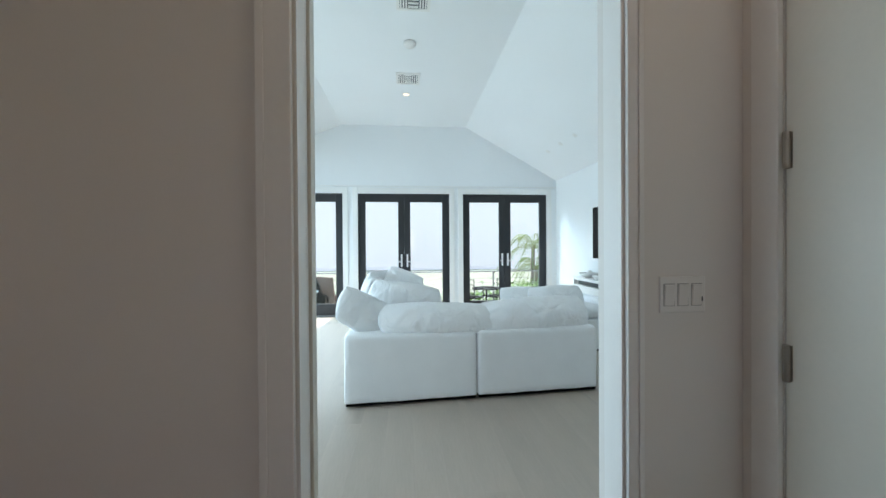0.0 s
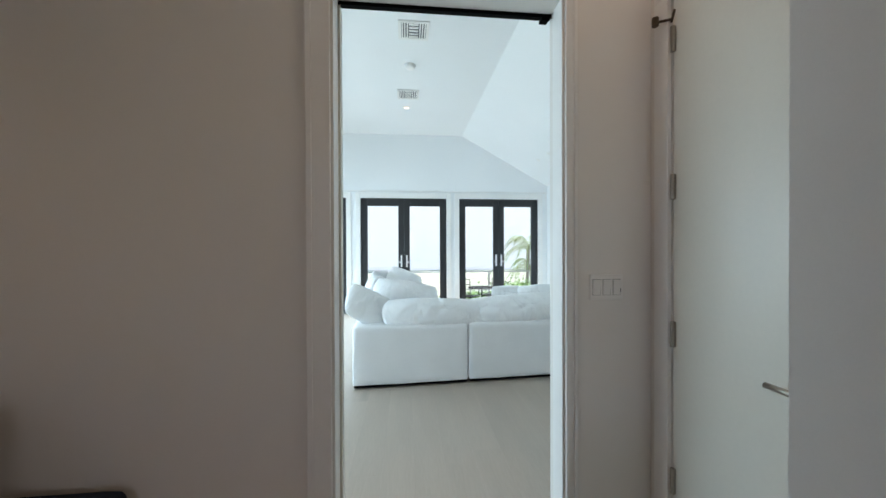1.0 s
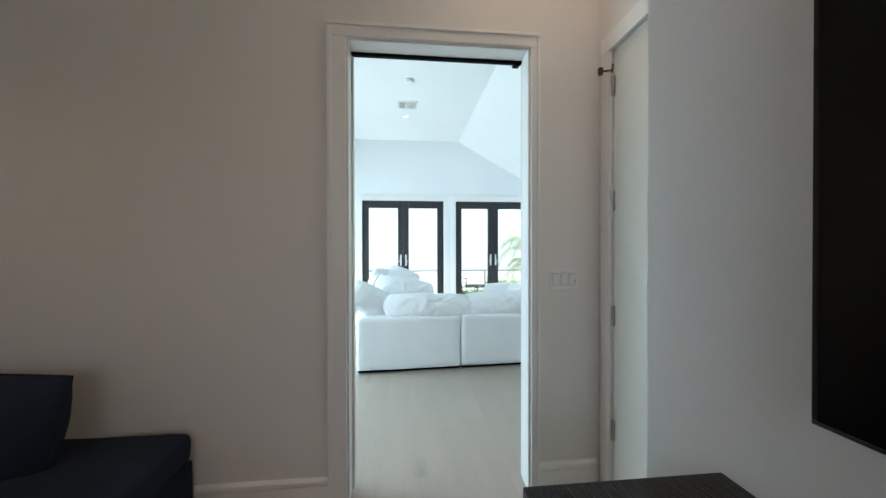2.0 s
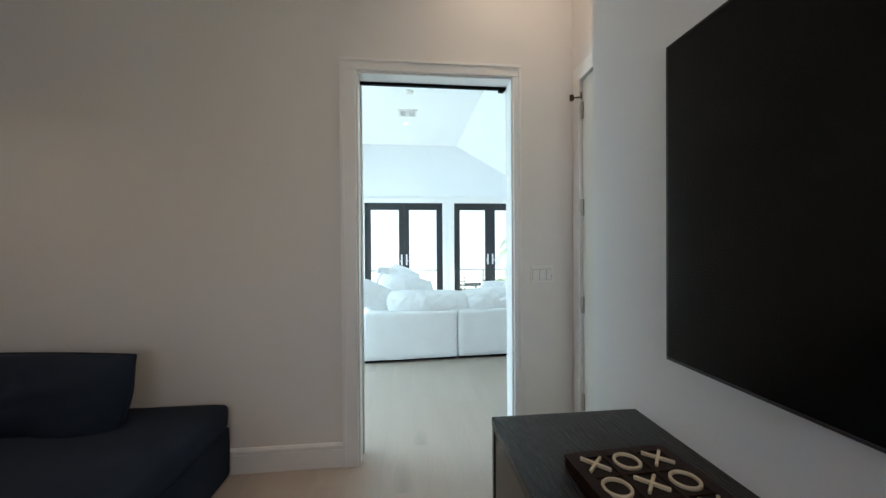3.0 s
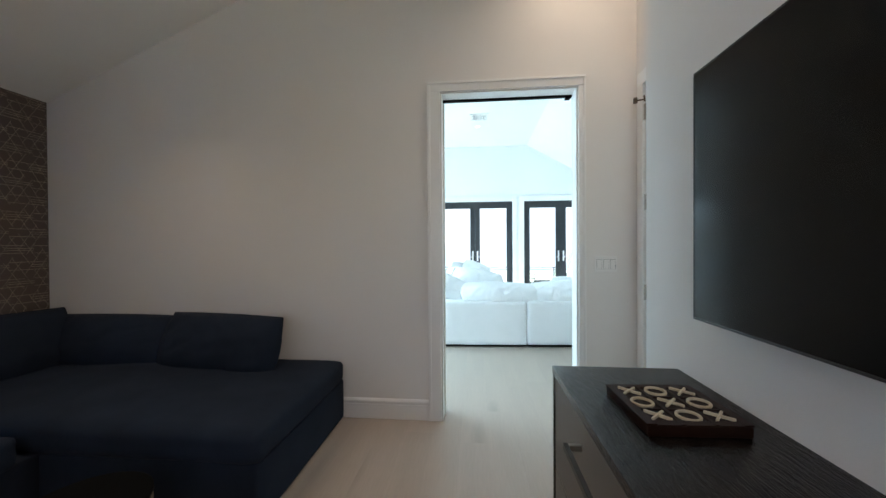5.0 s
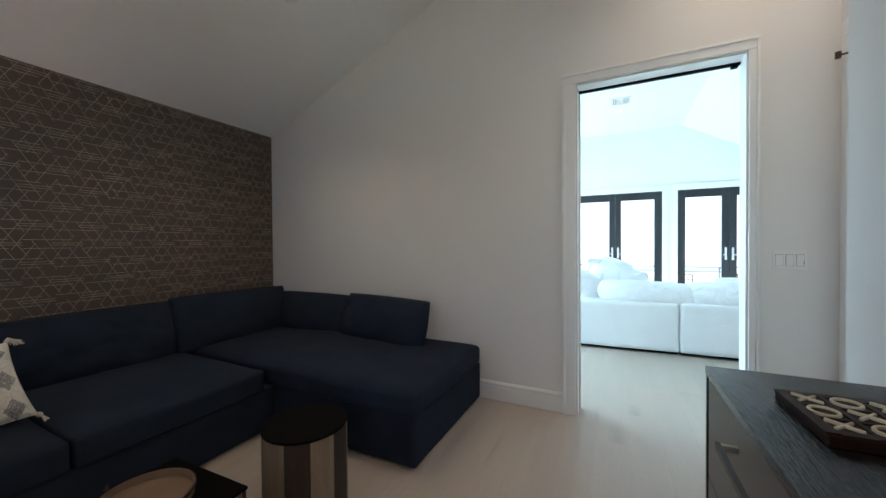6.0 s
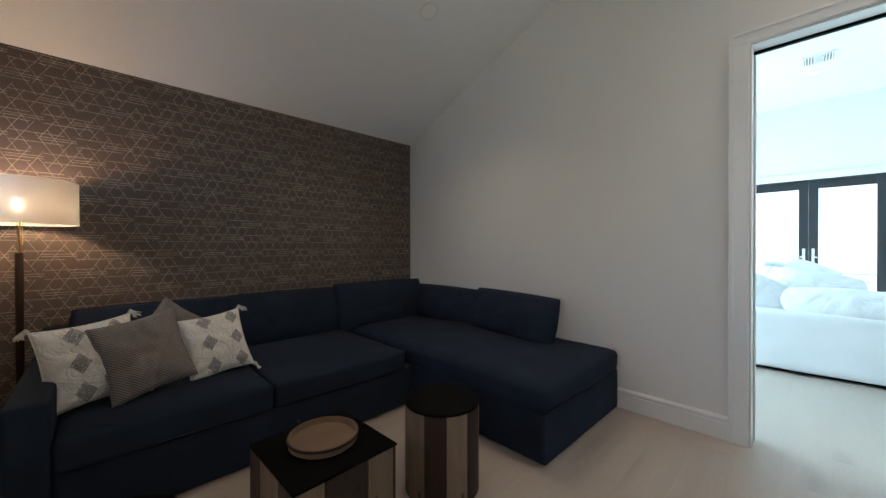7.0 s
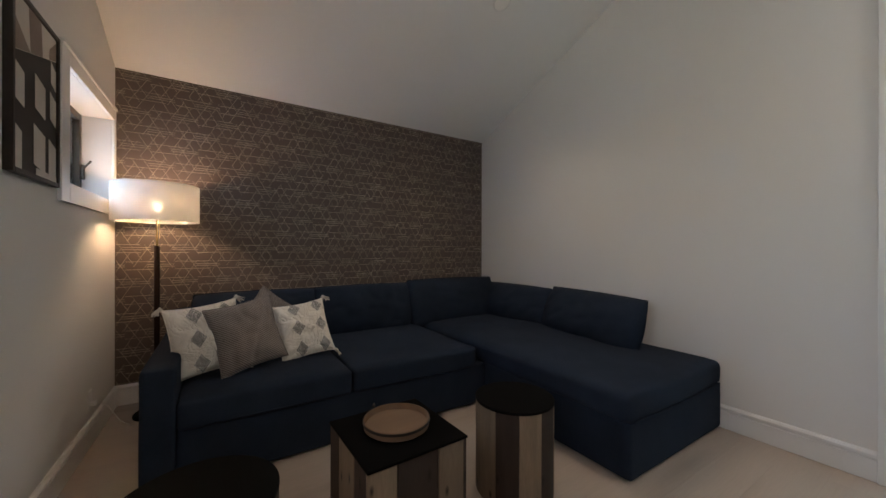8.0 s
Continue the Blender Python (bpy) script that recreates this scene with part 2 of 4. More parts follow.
LEAF = mat("leaf_green", (0.17, 0.30, 0.08), 0.55, spread=0.25, scale=3, fine=12)
FROND = mat("palm_frond", (0.24, 0.36, 0.13), 0.5, spread=0.25, scale=3, fine=12)
BARK = mat("palm_bark", (0.22, 0.18, 0.14), 0.9, spread=0.2, scale=8, fine=30, bump=0.4)
WICKER = woven("brown_wicker", (0.17, 0.11, 0.085), (0.05, 0.03, 0.025), 0.035)
TABLEB = mat("pale_table_top", (0.62, 0.70, 0.78), 0.35, spread=0.03)
STEEL = mat("rail_steel", (0.22, 0.23, 0.24), 0.4, 0.8)
NEIGHBOUR = glow("grey_blue_siding", (0.25, 0.42, 0.72), 0.09)
BULB = glow("bulb_glow", (1.0, 0.74, 0.45), 22.0)
FROST = glow("frosted_downlight", (0.86, 0.83, 0.78), 0.006)
CAN = glow("downlight_glow", (1.0, 0.86, 0.70), 0.42)

# ---- making ----


def link(name, bm, material, parent=None, smooth=False):
    me = bpy.data.meshes.new(name)
    bmesh.ops.recalc_face_normals(bm, faces=bm.faces)
    bm.to_mesh(me)
    bm.free()
    me.materials.append(material)
    if smooth:
        me.shade_smooth()
    ob = new(name, me)
    ob.parent = parent
    return ob


def part(name, bm, material, parent, label="", smooth=False):
    return tagged(link(name, bm, material, parent, smooth), label)


def thing(name, label, category, at=(0, 0, 0), turn=0.0, group="", kind=""):
    ob = new(name)
    ob.matrix_basis = pose(*at, 0, 0, turn)
    ob.empty_display_size = 0.1
    return tagged(ob, label, category, group, kind)


def structure(name, bm, material, label, category, smooth=False):
    return tagged(link(name, bm, material, None, smooth), label, category, kind="structure")


def box(x0, x1, y0, y1, z0, z1, r=0.0, bm=None, seg=2):
    """An upright box, with edges rounded by r."""
    b = bmesh.new()
    m = Matrix.Translation(((x0 + x1) / 2, (y0 + y1) / 2, (z0 + z1) / 2)) @ Matrix.Diagonal((x1 - x0, y1 - y0, z1 - z0, 1))
    bmesh.ops.create_cube(b, size=1, matrix=m)
    if r:
        bmesh.ops.bevel(b, geom=b.edges[:], offset=r, segments=seg, affect="EDGES", profile=0.5)
    if bm is None:
        return b
    me = bpy.data.meshes.new("t")
    b.to_mesh(me)
    b.free()
    bm.from_mesh(me)
    bpy.data.meshes.remove(me)
    return bm


def join(bm, b, m=None):
    me = bpy.data.meshes.new("t")
    b.to_mesh(me)
    b.free()
    if m is not None:
        me.transform(m)
    bm.from_mesh(me)
    bpy.data.meshes.remove(me)
    return bm


def rod(a, b, r, seg=12, r2=None, bm=None):
    bm = bmesh.new() if bm is None else bm
    a, b = Vector(a), Vector(b)
    m = Matrix.Translation((a + b) / 2) @ (b - a).to_track_quat("Z", "Y").to_matrix().to_4x4()
    bmesh.ops.create_cone(bm, cap_ends=True, segments=seg, radius1=r, radius2=r if r2 is None else r2, depth=(b - a).length, matrix=m)
    return bm


def lathe(profile, seg=40, bm=None, centre=(0, 0)):
    """Turns a list of (radius, height) round the upright axis."""
    bm = bmesh.new() if bm is None else bm
    rings = []
    for r, z in profile:
        rings.append([bm.verts.new((centre[0] + r * math.cos(2 * math.pi * i / seg), centre[1] + r * math.sin(2 * math.pi * i / seg), z)) for i in range(seg)])
    for a, b in zip(rings, rings[1:]):
        for i in range(seg):
            bm.faces.new((a[i], a[(i + 1) % seg], b[(i + 1) % seg], b[i]))
    for ring in (rings[0], rings[-1]) if profile[0] != profile[-1] else ():
        if (ring[0].co - ring[1].co).length > 1e-5:
            bm.faces.new(ring)
    return bm


def cushion(sx, sy, sz, r=0.03, puff=0.0, cuts=13, crease=0.004, seed=0):
    """A stuffed block: a box with edges rounded by r, a domed top and soft creases."""
    bm = bmesh.new()
    bmesh.ops.create_cube(bm, size=2)
    bmesh.ops.subdivide_edges(bm, edges=bm.edges[:], cuts=cuts, use_grid_fill=True)
    half = Vector((sx / 2, sy / 2, sz / 2))
    for v in bm.verts:
        c = Vector([math.copysign(1 - (1 - abs(q)) ** 1.7, q) for q in v.co])
        p = Vector([a * b for a, b in zip(c, half)])
        core = Vector([max(-h + r, min(h - r, q)) for q, h in zip(p, half)])
        d = p - core
        if d.length > 1e-6:
            p = core + d.normalized() * min(r, d.length)
        dome = max(0, 1 - c.x ** 2) * max(0, 1 - c.y ** 2)
        p.z += puff * dome * (1 if c.z > 0 else 0)
        w = noise.noise(p * 5 + Vector((seed * 7.1, 0, 3))) + 0.5 * noise.noise(p * 14 + Vector((0, seed * 3.3, 1)))
        v.co = p + c.normalized() * w * crease
    return bm


def pillow(w, h, t, seed=0, wrinkle=0.012, res=22, pinch=0.07, full_=0.42, plump=0.0, rough_=1.0):
    """A throw pillow standing in its local xz plane."""
    bm = bmesh.new()
    sides = []
    for s in (1, -1):
        grid = []
        for i in range(res + 1):
            row = []
            for j in range(res + 1):
                u, v = 2 * i / res - 1, 2 * j / res - 1
                x, z = w / 2 * u * (1 - pinch * (1 - v * v)), h / 2 * v * (1 - pinch * (1 - u * u))
                x, z = x * math.sqrt(1 - plump * v * v / 2), z * math.sqrt(1 - plump * u * u / 2)
                full = max(0.0, (1 - u * u) * (1 - v * v)) ** full_
                q = Vector((x * 6 * rough_ + seed * 5, s * 2, z * 6 * rough_))
                fold = noise.noise(q) * 0.8 + noise.noise(q * 2.3) * 0.5 - 0.55 * max(0, 1 - 5 * abs(noise.noise(q * 0.9 + Vector((3, 1, 7)))))
                edge = 1 if 0 < i < res and 0 < j < res else 0
                row.append((x, s * (t / 2 * full + edge * wrinkle * fold * min(1, full * 1.4)), z + edge * wrinkle * 0.3 * noise.noise(q * 1.7)))
            grid.append(row)
        sides.append(grid)
    front = [[bm.verts.new(c) for c in row] for row in sides[0]]
    back = [[front[i][j] if i in (0, res) or j in (0, res) else bm.verts.new(sides[1][i][j]) for j in range(res + 1)] for i in range(res + 1)]
    for g in (front, back):
        for i in range(res):
            for j in range(res):
                bm.faces.new((g[i][j], g[i + 1][j], g[i + 1][j + 1], g[i][j + 1]))
    return bm


def tube(points, r, seg=8, bm=None):
    bm = bmesh.new() if bm is None else bm
    for a, b in zip(points, points[1:]):
        rod(a, b, r, seg, bm=bm)
    return bm


def piping(w, h, r, pinch=0.07, res=14, plump=0.0):
    pts = []
    for k in range(4):
        for i in range(res):
            u = 2 * i / res - 1
            a, b = ((u, -1), (1, u), (-u, 1), (-1, -u))[k]
            pts.append((w / 2 * a * (1 - pinch * (1 - b * b)) * math.sqrt(1 - plump * b * b / 2), 0, h / 2 * b * (1 - pinch * (1 - a * a)) * math.sqrt(1 - plump * a * a / 2)))
    return tube(pts + pts[:1], r, 6)


# ---- setting: den ----
X0, X1, X2, Y0, YN, YS, TOP = -3.35, 0.93, 1.25, 0.213, 1.045, -2.36, 4.0
OL, OR, OH, YB = -0.118, 0.846, 2.40, 1.182
SLOPE = 0.425


def wall(name, boxes, material, label):
    bm = bmesh.new()
    for b in boxes:
        box(*b, bm=bm)
    return structure(name, bm, material, label, "wall")


slab = box(X0 - 0.15, X2 + 0.2, YS - 0.2, YN, -0.2, -0.006)
box(X0 - 0.45, 3.27, YN, 6.95, -0.2, -0.006, bm=slab)
floor_ = structure("floor", slab, UNDER, "pale oak plank floor running through both rooms", "floor")
wall("wall_north", [(X0 - 0.15, OL, YN, YB, -0.1, TOP), (OR, 3.46, YN, YB, -0.1, TOP), (OL, OR, YN, YB, OH, TOP)], WALL, "warm white painted wall with a tall pocket door opening")
wall("wall_west", [(X0 - 0.15, X0, YS - 0.2, YN - 0.002, -0.1, 2.95)], PAPER, "dark brown wallpaper with metallic hexagon line pattern")
WX0, WX1, WZ0, WZ1 = -3.25, -2.375, 1.48, 2.06
wall("wall_south", [(X0, WX0, YS - 0.2, YS, -0.1, TOP), (WX1, -0.9, YS - 0.2, YS, -0.1, TOP), (0.55, 1.45, YS - 0.2, YS, -0.1, TOP), (-0.9, 0.55, YS - 0.2, YS, -0.1, 0.95), (-0.9, 0.55, YS - 0.2, YS, 2.2, TOP), (WX0, WX1, YS - 0.2, YS, -0.1, WZ0), (WX0, WX1, YS - 0.2, YS, WZ1, TOP)], WALL, "warm white painted wall with a small high window")
wall("wall_east", [(X1, X2 + 0.2, YS - 0.2, Y0, -0.1, TOP)], WALL, "white painted wall that carries the television")
wall("wall_alcove", [(X2, X2 + 0.15, 0.92, YN - 0.002, -0.1, TOP), (X2, X2 + 0.15, Y0, 0.305, -0.1, TOP), (X2, X2 + 0.15, 0.305, 0.92, 2.35, TOP), (X2 + 0.15, X2 + 0.2, Y0 + 0.003, YN - 0.003, -0.1, TOP)], WALL, "white painted side wall of the closet recess")
bm = bmesh.new()
xr = -0.5
zr = 2.474 + SLOPE * (xr - X0)
prof = [(X0 - 0.15, 2.474 - SLOPE * 0.15), (xr, zr), (1.42, zr), (1.42, zr + 0.12), (xr, zr + 0.12), (X0 - 0.15, 2.594 - SLOPE * 0.15)]
a, b = [[bm.verts.new((x, y, z)) for x, z in prof] for y in (YS - 0.2, YN)]
for i in range(6):
    j = (i + 1) % 6
    bm.faces.new((a[i], a[j], b[j], b[i]))
for ring in (a, b):
    bm.faces.new((ring[0], ring[1], ring[4], ring[5]))
    bm.faces.new((ring[1], ring[2], ring[3], ring[4]))
structure("ceiling", bm, CEIL, "white painted sloping ceiling of the den", "ceiling")


def skirting(name, a, b, out, h=0.15):
    """A baseboard with a stepped cap from a to b on the floor; out: the way the wall faces."""
    a, b, o = Vector((*a, 0)), Vector((*b, 0)), Vector((*out, 0))
    bm = bmesh.new()
    prof = [(0, 0.002), (0.015, 0.002), (0.015, h - 0.042), (0.0105, h - 0.039), (0.0105, h - 0.03), (0.019, h - 0.025), (0.019, h - 0.013), (0.009, h - 0.001), (0, h)]
    ends = [[bm.verts.new(p + o * d + Vector((0, 0, z))) for d, z in prof] for p in (a, b)]
    for i in range(len(prof)):
        j = (i + 1) % len(prof)
        bm.faces.new((ends[0][i], ends[0][j], ends[1][j], ends[1][i]))
    for e in ends:
        bm.faces.new(e)
    return structure(name, bm, TRIM, "white painted baseboard with a stepped cap", "baseboard")


skirting("baseboard", (X0 + 0.017, YN), (OL - 0.102, YN), (0, -1))
skirting("baseboard", (OR + 0.058, YN), (X2 - 0.017, YN), (0, -1))
skirting("baseboard", (X0, YS), (X0, YN), (1, 0))
skirting("baseboard", (X0 + 0.017, YS), (X1 - 0.017, YS), (0, 1))
skirting("baseboard", (X1, YS), (X1, Y0), (-1, 0))

# casing round the pocket door opening, with its track
RV = 0.007
bm = box(OL - 0.10, OL - RV, YN - 0.018, YN, 0, OH + RV, 0.003)
box(OL - 0.10, OL - 0.078, YN - 0.024, YN - 0.018, 0, OH + 0.06, 0.002, bm)
structure("trim", bm, TRIM, "white painted door casing", "trim")
bm = box(OR + RV, OR + 0.056, YN - 0.018, YN, 0, OH + RV, 0.003)
box(OR + 0.04, OR + 0.056, YN - 0.024, YN - 0.018, 0, OH + 0.06, 0.002, bm)
structure("trim", bm, TRIM, "white painted door casing", "trim")
bm = box(OL - 0.10, OR + 0.056, YN - 0.018, YN, OH + RV + 0.0005, OH + 0.08, 0.003)
box(OL - 0.10, OR + 0.056, YN - 0.024, YN - 0.018, OH + 0.062, OH + 0.08, 0.002, bm)
structure("trim", bm, TRIM, "white painted head casing over the doorway", "trim")
for x0, x1 in ((OL - 0.10, OL - 0.012), (OR + 0.012, OR + 0.068)):
    structure("trim", box(x0, x1, YB, YB + 0.018, 0, OH, 0.003), TRIM, "white painted door casing", "trim")
structure("trim", box(OL - 0.1, OR + 0.068, YB, YB + 0.018, OH + 0.012, OH + 0.1, 0.003), TRIM, "white painted head casing", "trim")
for a, b in ((OL + 0.0003, OL + 0.0045), (OR - 0.0045, OR - 0.0003)):
    structure("trim", box(a, b, YN - 0.002, YB - 0.042, 0, OH - 0.001), TRIM, "white enamelled door jamb lining", "trim")
structure("trim", box(OL + 0.005, OR - 0.005, YN - 0.002, YB - 0.03, OH - 0.0052, OH - 0.0006), TRIM, "white enamelled door head lining", "trim")
track = thing("pocket_door_track", "black metal pocket door track under the door head", "track")
part("rail", box(OL + 0.002, OR - 0.002, YN + 0.112, YN + 0.142, OH - 0.017, OH - 0.001, 0.002), BLACKM, track)
part("stopper", box(OR - 0.05, OR - 0.014, YN + 0.108, YN + 0.146, OH - 0.032, OH - 0.0175, 0.002), BLACKM, track)
pocket = thing("pocket_door", "white pocket door slid back into the wall", "door")
part("door_edge", box(OL - 0.02, OL + 0.014, YN + 0.10, YN + 0.148, 0.008, OH - 0.03, 0.002), DOORPAINT, pocket)

# closet door in the recess
closet = tagged(new("door_1"), "white painted closet door, closed, four nickel hinges", "door", kind="structure")
part("leaf", box(X2 + 0.003, X2 + 0.043, 0.308, 0.917, 0.01, 2.346, 0.0015), DOORPAINT, closet)
for z in (2.161, 1.568, 0.973, 0.378):
    h = part("hinge", rod((X2 - 0.006, 0.909, z - 0.051), (X2 - 0.006, 0.909, z + 0.051), 0.0085, 14), NICKEL, closet, smooth=False)
    part("hinge_plate", box(X2 + 0.0005, X2 + 0.0025, 0.90, 0.9165, z - 0.05, z + 0.05), NICKEL, h)
handle = part("handle", rod((X2 - 0.04, 0.508, 0.925), (X2 - 0.04, 0.385, 0.928), 0.0095, 16), NICKEL, closet, "brushed nickel lever handle", True)
part("rose", rod((X2 + 0.0025, 0.385, 0.928), (X2 - 0.006, 0.385, 0.928), 0.026, 24), NICKEL, handle)
part("spindle", rod((X2 - 0.006, 0.385, 0.928), (X2 - 0.045, 0.385, 0.928), 0.009, 14), NICKEL, handle)
stop = part("door_stop", rod((X2 - 0.006, 0.915, 2.245), (X2 - 0.05, 0.95, 2.25), 0.005, 10), BRONZE, closet, "bronze hinge pin door stop")
part("stop_arm", rod((X2 - 0.05, 0.95, 2.235), (X2 - 0.05, 0.95, 2.268), 0.013, 14), BRONZE, stop)
part("stop_screw", rod((X2 - 0.006, 0.915, 2.235), (X2 - 0.03, 0.87, 2.25), 0.005, 10), BRONZE, stop)
structure("trim", box(X2 - 0.018, X2, 0.922, 1.0, 0, 2.35, 0.003), TRIM, "white painted closet casing", "trim")
structure("trim", box(X2 - 0.018, X2, 0.21, 1.0, 2.3505, 2.44, 0.003), TRIM, "white painted closet head casing", "trim")
structure("trim", box(X2 - 0.018, X2, 0.21, 0.303, 0, 2.35, 0.003), TRIM, "white painted closet casing", "trim")

# wall switch
switch = thing("light_switch", "white three-gang rocker switch plate", "switch", (1.04, YN, 1.152))
part("plate", box(-0.076, 0.076, -0.007, 0, -0.0565, 0.0565, 0.003), PLASTIC, switch)
for i in (-1, 0, 1):
    part("recess", box(i * 0.046 - 0.0185, i * 0.046 + 0.0185, -0.0076, -0.0066, -0.0352, 0.0352), GAPS, switch, "shaded gap round the rocker")
    rk = part("rocker", box(i * 0.046 - 0.0165, i * 0.046 + 0.0165, -0.0115, -0.0065, -0.033, 0.033, 0.002), PLASTIC, switch)
    rk.rotation_euler[0] = radians(4.0)
part("dimmer_slider", box(0.066 - 0.007, 0.066 - 0.004, -0.0135, -0.0118, -0.02, -0.006), GREY, switch)

# small window
win = tagged(new("window_1"), "small high window, dark frame, deep white reveal", "window", kind="structure")
yf = YS - 0.15
for bx in ((WX0, WX0 + 0.045, WZ0, WZ1), (WX1 - 0.045, WX1, WZ0, WZ1), (WX0 + 0.045, WX1 - 0.045, WZ0, WZ0 + 0.045), (WX0 + 0.045, WX1 - 0.045, WZ1 - 0.045, WZ1)):
    part("window_frame", box(bx[0], bx[1], yf - 0.04, yf, bx[2], bx[3], 0.003), BRONZE, win)
pane = part("pane", box(WX0 + 0.045, WX1 - 0.045, yf - 0.024, yf - 0.018, WZ0 + 0.045, WZ1 - 0.045), GLASS, win)
pane.visible_shadow = False
crank = part("latch", box(WX0 + 0.01, WX0 + 0.035, yf, yf + 0.02, 1.62, 1.72, 0.004), BRONZE, win, "dark bronze window latch")
part("lever", rod((WX0 + 0.022, yf + 0.018, 1.70), (WX0 + 0.07, yf + 0.06, 1.74), 0.006, 10), BRONZE, crank)
for x0, x1, z0, z1 in ((WX1, WX1 + 0.105, WZ0 - 0.10, WZ1 + 0.075), (WX0 - 0.045, WX0, WZ0 - 0.10, WZ1 + 0.075), (WX0 + 0.0005, WX1 - 0.0005, WZ1, WZ1 + 0.075), (WX0 + 0.0005, WX1 - 0.0005, WZ0 - 0.10, WZ0)):
    part("casing", box(x0, x1, YS, YS + 0.018, z0, z1, 0.003), TRIM, win)
part("backband", box(WX0 - 0.045, WX1 + 0.105, YS + 0.0, YS + 0.026, WZ1 + 0.0755, WZ1 + 0.092, 0.002), TRIM, win)
structure("backdrop_wall", box(-30.0, -1.0, -5.2, -5.0, -7, 3.4), NEIGHBOUR, "grey-blue siding of the house next door", "backdrop")

lamp("side_sky", "AREA", look((-2.7, -3.7, 3.3), (-2.9, -2.4, 1.7)), 14, (0.36, 0.66, 1.0), size=1.6)
lamp("west_sky", "AREA", look((-5.2, -3.9, 2.2), (-2.85, -2.4, 1.75)), 75, (0.60, 0.80, 1.0), size=2.4)

# second window of the den, in the part of the same wall that faces the doorway
W2 = (-0.9, 0.55, 0.95, 2.2)
win2 = tagged(new("window_2"), "larger window, dark frame, white casing", "window", kind="structure")
for a, b, c, d in ((W2[0], W2[0] + 0.05, W2[2], W2[3]), (W2[1] - 0.05, W2[1], W2[2], W2[3]), (W2[0] + 0.05, W2[1] - 0.05, W2[2], W2[2] + 0.05), (W2[0] + 0.05, W2[1] - 0.05, W2[3] - 0.05, W2[3])):
    part("window_frame", box(a, b, yf - 0.04, yf, c, d, 0.003), BRONZE, win2)
p2 = part("pane", box(W2[0] + 0.05, W2[1] - 0.05, yf - 0.024, yf - 0.018, W2[2] + 0.05, W2[3] - 0.05), GLASS, win2)
p2.visible_shadow = False
lamp("window_light", "AREA", look((-0.175, YS - 0.1, 1.575), (-0.175, 0, 1.75)), 1.5, (1.0, 0.84, 0.70), size=1.3, size_y=1.1)

# ---- setting: living room ----
LX0, LX1, LY = -3.6, 3.12, 6.77
D = [(-2.78, -1.03), (-0.751, 0.982), (1.246, 2.921)]
DH = 2.315
cuts = [LX0 - 0.2] + [v for d in D for v in d] + [LX1 + 0.15]
bx = [(cuts[i], cuts[i + 1], LY, LY + 0.18, -0.1, TOP) for i in (0, 2, 4, 6)] + [(d0, d1, LY, LY + 0.18, DH, TOP) for d0, d1 in D]
wall("wall_living_north", bx, COOL, "white wall with three pairs of black glass doors")
wall("wall_living_east", [(LX1, LX1 + 0.15, YB, LY, -0.1, TOP)], COOL, "white painted living room side wall")
wall("wall_living_west", [(LX0 - 0.2, LX0, YB, 1.4, -0.1, TOP), (LX0 - 0.2, LX0, 6.35, LY, -0.1, TOP), (LX0 - 0.2, LX0, 1.4, 6.35, DH, TOP)], COOL, "white painted living room side wall")
wall("wall_living_south", [(LX0 - 0.2, X0 - 0.15, YN, YB, -0.1, TOP)], COOL, "white painted living room wall")
# glass wall on the sunlit side
gw = tagged(new("window_3"), "wide black framed glass wall facing the garden", "window", kind="structure")
for y0, y1 in ((1.4, 1.5), (3.83, 3.93), (6.25, 6.35)):
    part("mullion", box(LX0 - 0.12, LX0 - 0.05, y0, y1, 0, DH), BLACKF, gw)
for y0, y1 in ((1.5, 3.83), (3.93, 6.25)):
    part("rail", box(LX0 - 0.12, LX0 - 0.05, y0, y1, DH - 0.1, DH), BLACKF, gw)
    part("pane", box(LX0 - 0.09, LX0 - 0.084, y0, y1, 0, DH - 0.1), GLASS, gw).visible_shadow = False
lamp("garden_light", "AREA", look((LX0 - 0.02, 3.85, 1.25), (0, 3.6, -1.4)), 86, (0.51, 0.80, 1.0), size=4.8, size_y=2.1)
FX0, FX1, FZ, SR, SL = -1.03, 1.31, 3.60, 0.556, 0.42
prof = [(LX0 - 0.2, FZ - SL * (FX0 - LX0 + 0.2)), (FX0, FZ), (FX1, FZ), (LX1 + 0.15, FZ - SR * (LX1 + 0.15 - FX1))]
prof += [(x, z + 0.1) for x, z in reversed(prof)]
bm = bmesh.new()
a, b = [[bm.verts.new((x, y, z)) for x, z in prof] for y in (YB, LY)]
for i in range(8):
    j = (i + 1) % 8
    bm.faces.new((a[i], a[j], b[j], b[i]))
for ring in (a, b):
    for i in range(3):
        bm.faces.new((ring[i], ring[i + 1], ring[6 - i], ring[7 - i]))
structure("ceiling_living", bm, COOL, "white vaulted ceiling, flat along the middle", "ceiling")


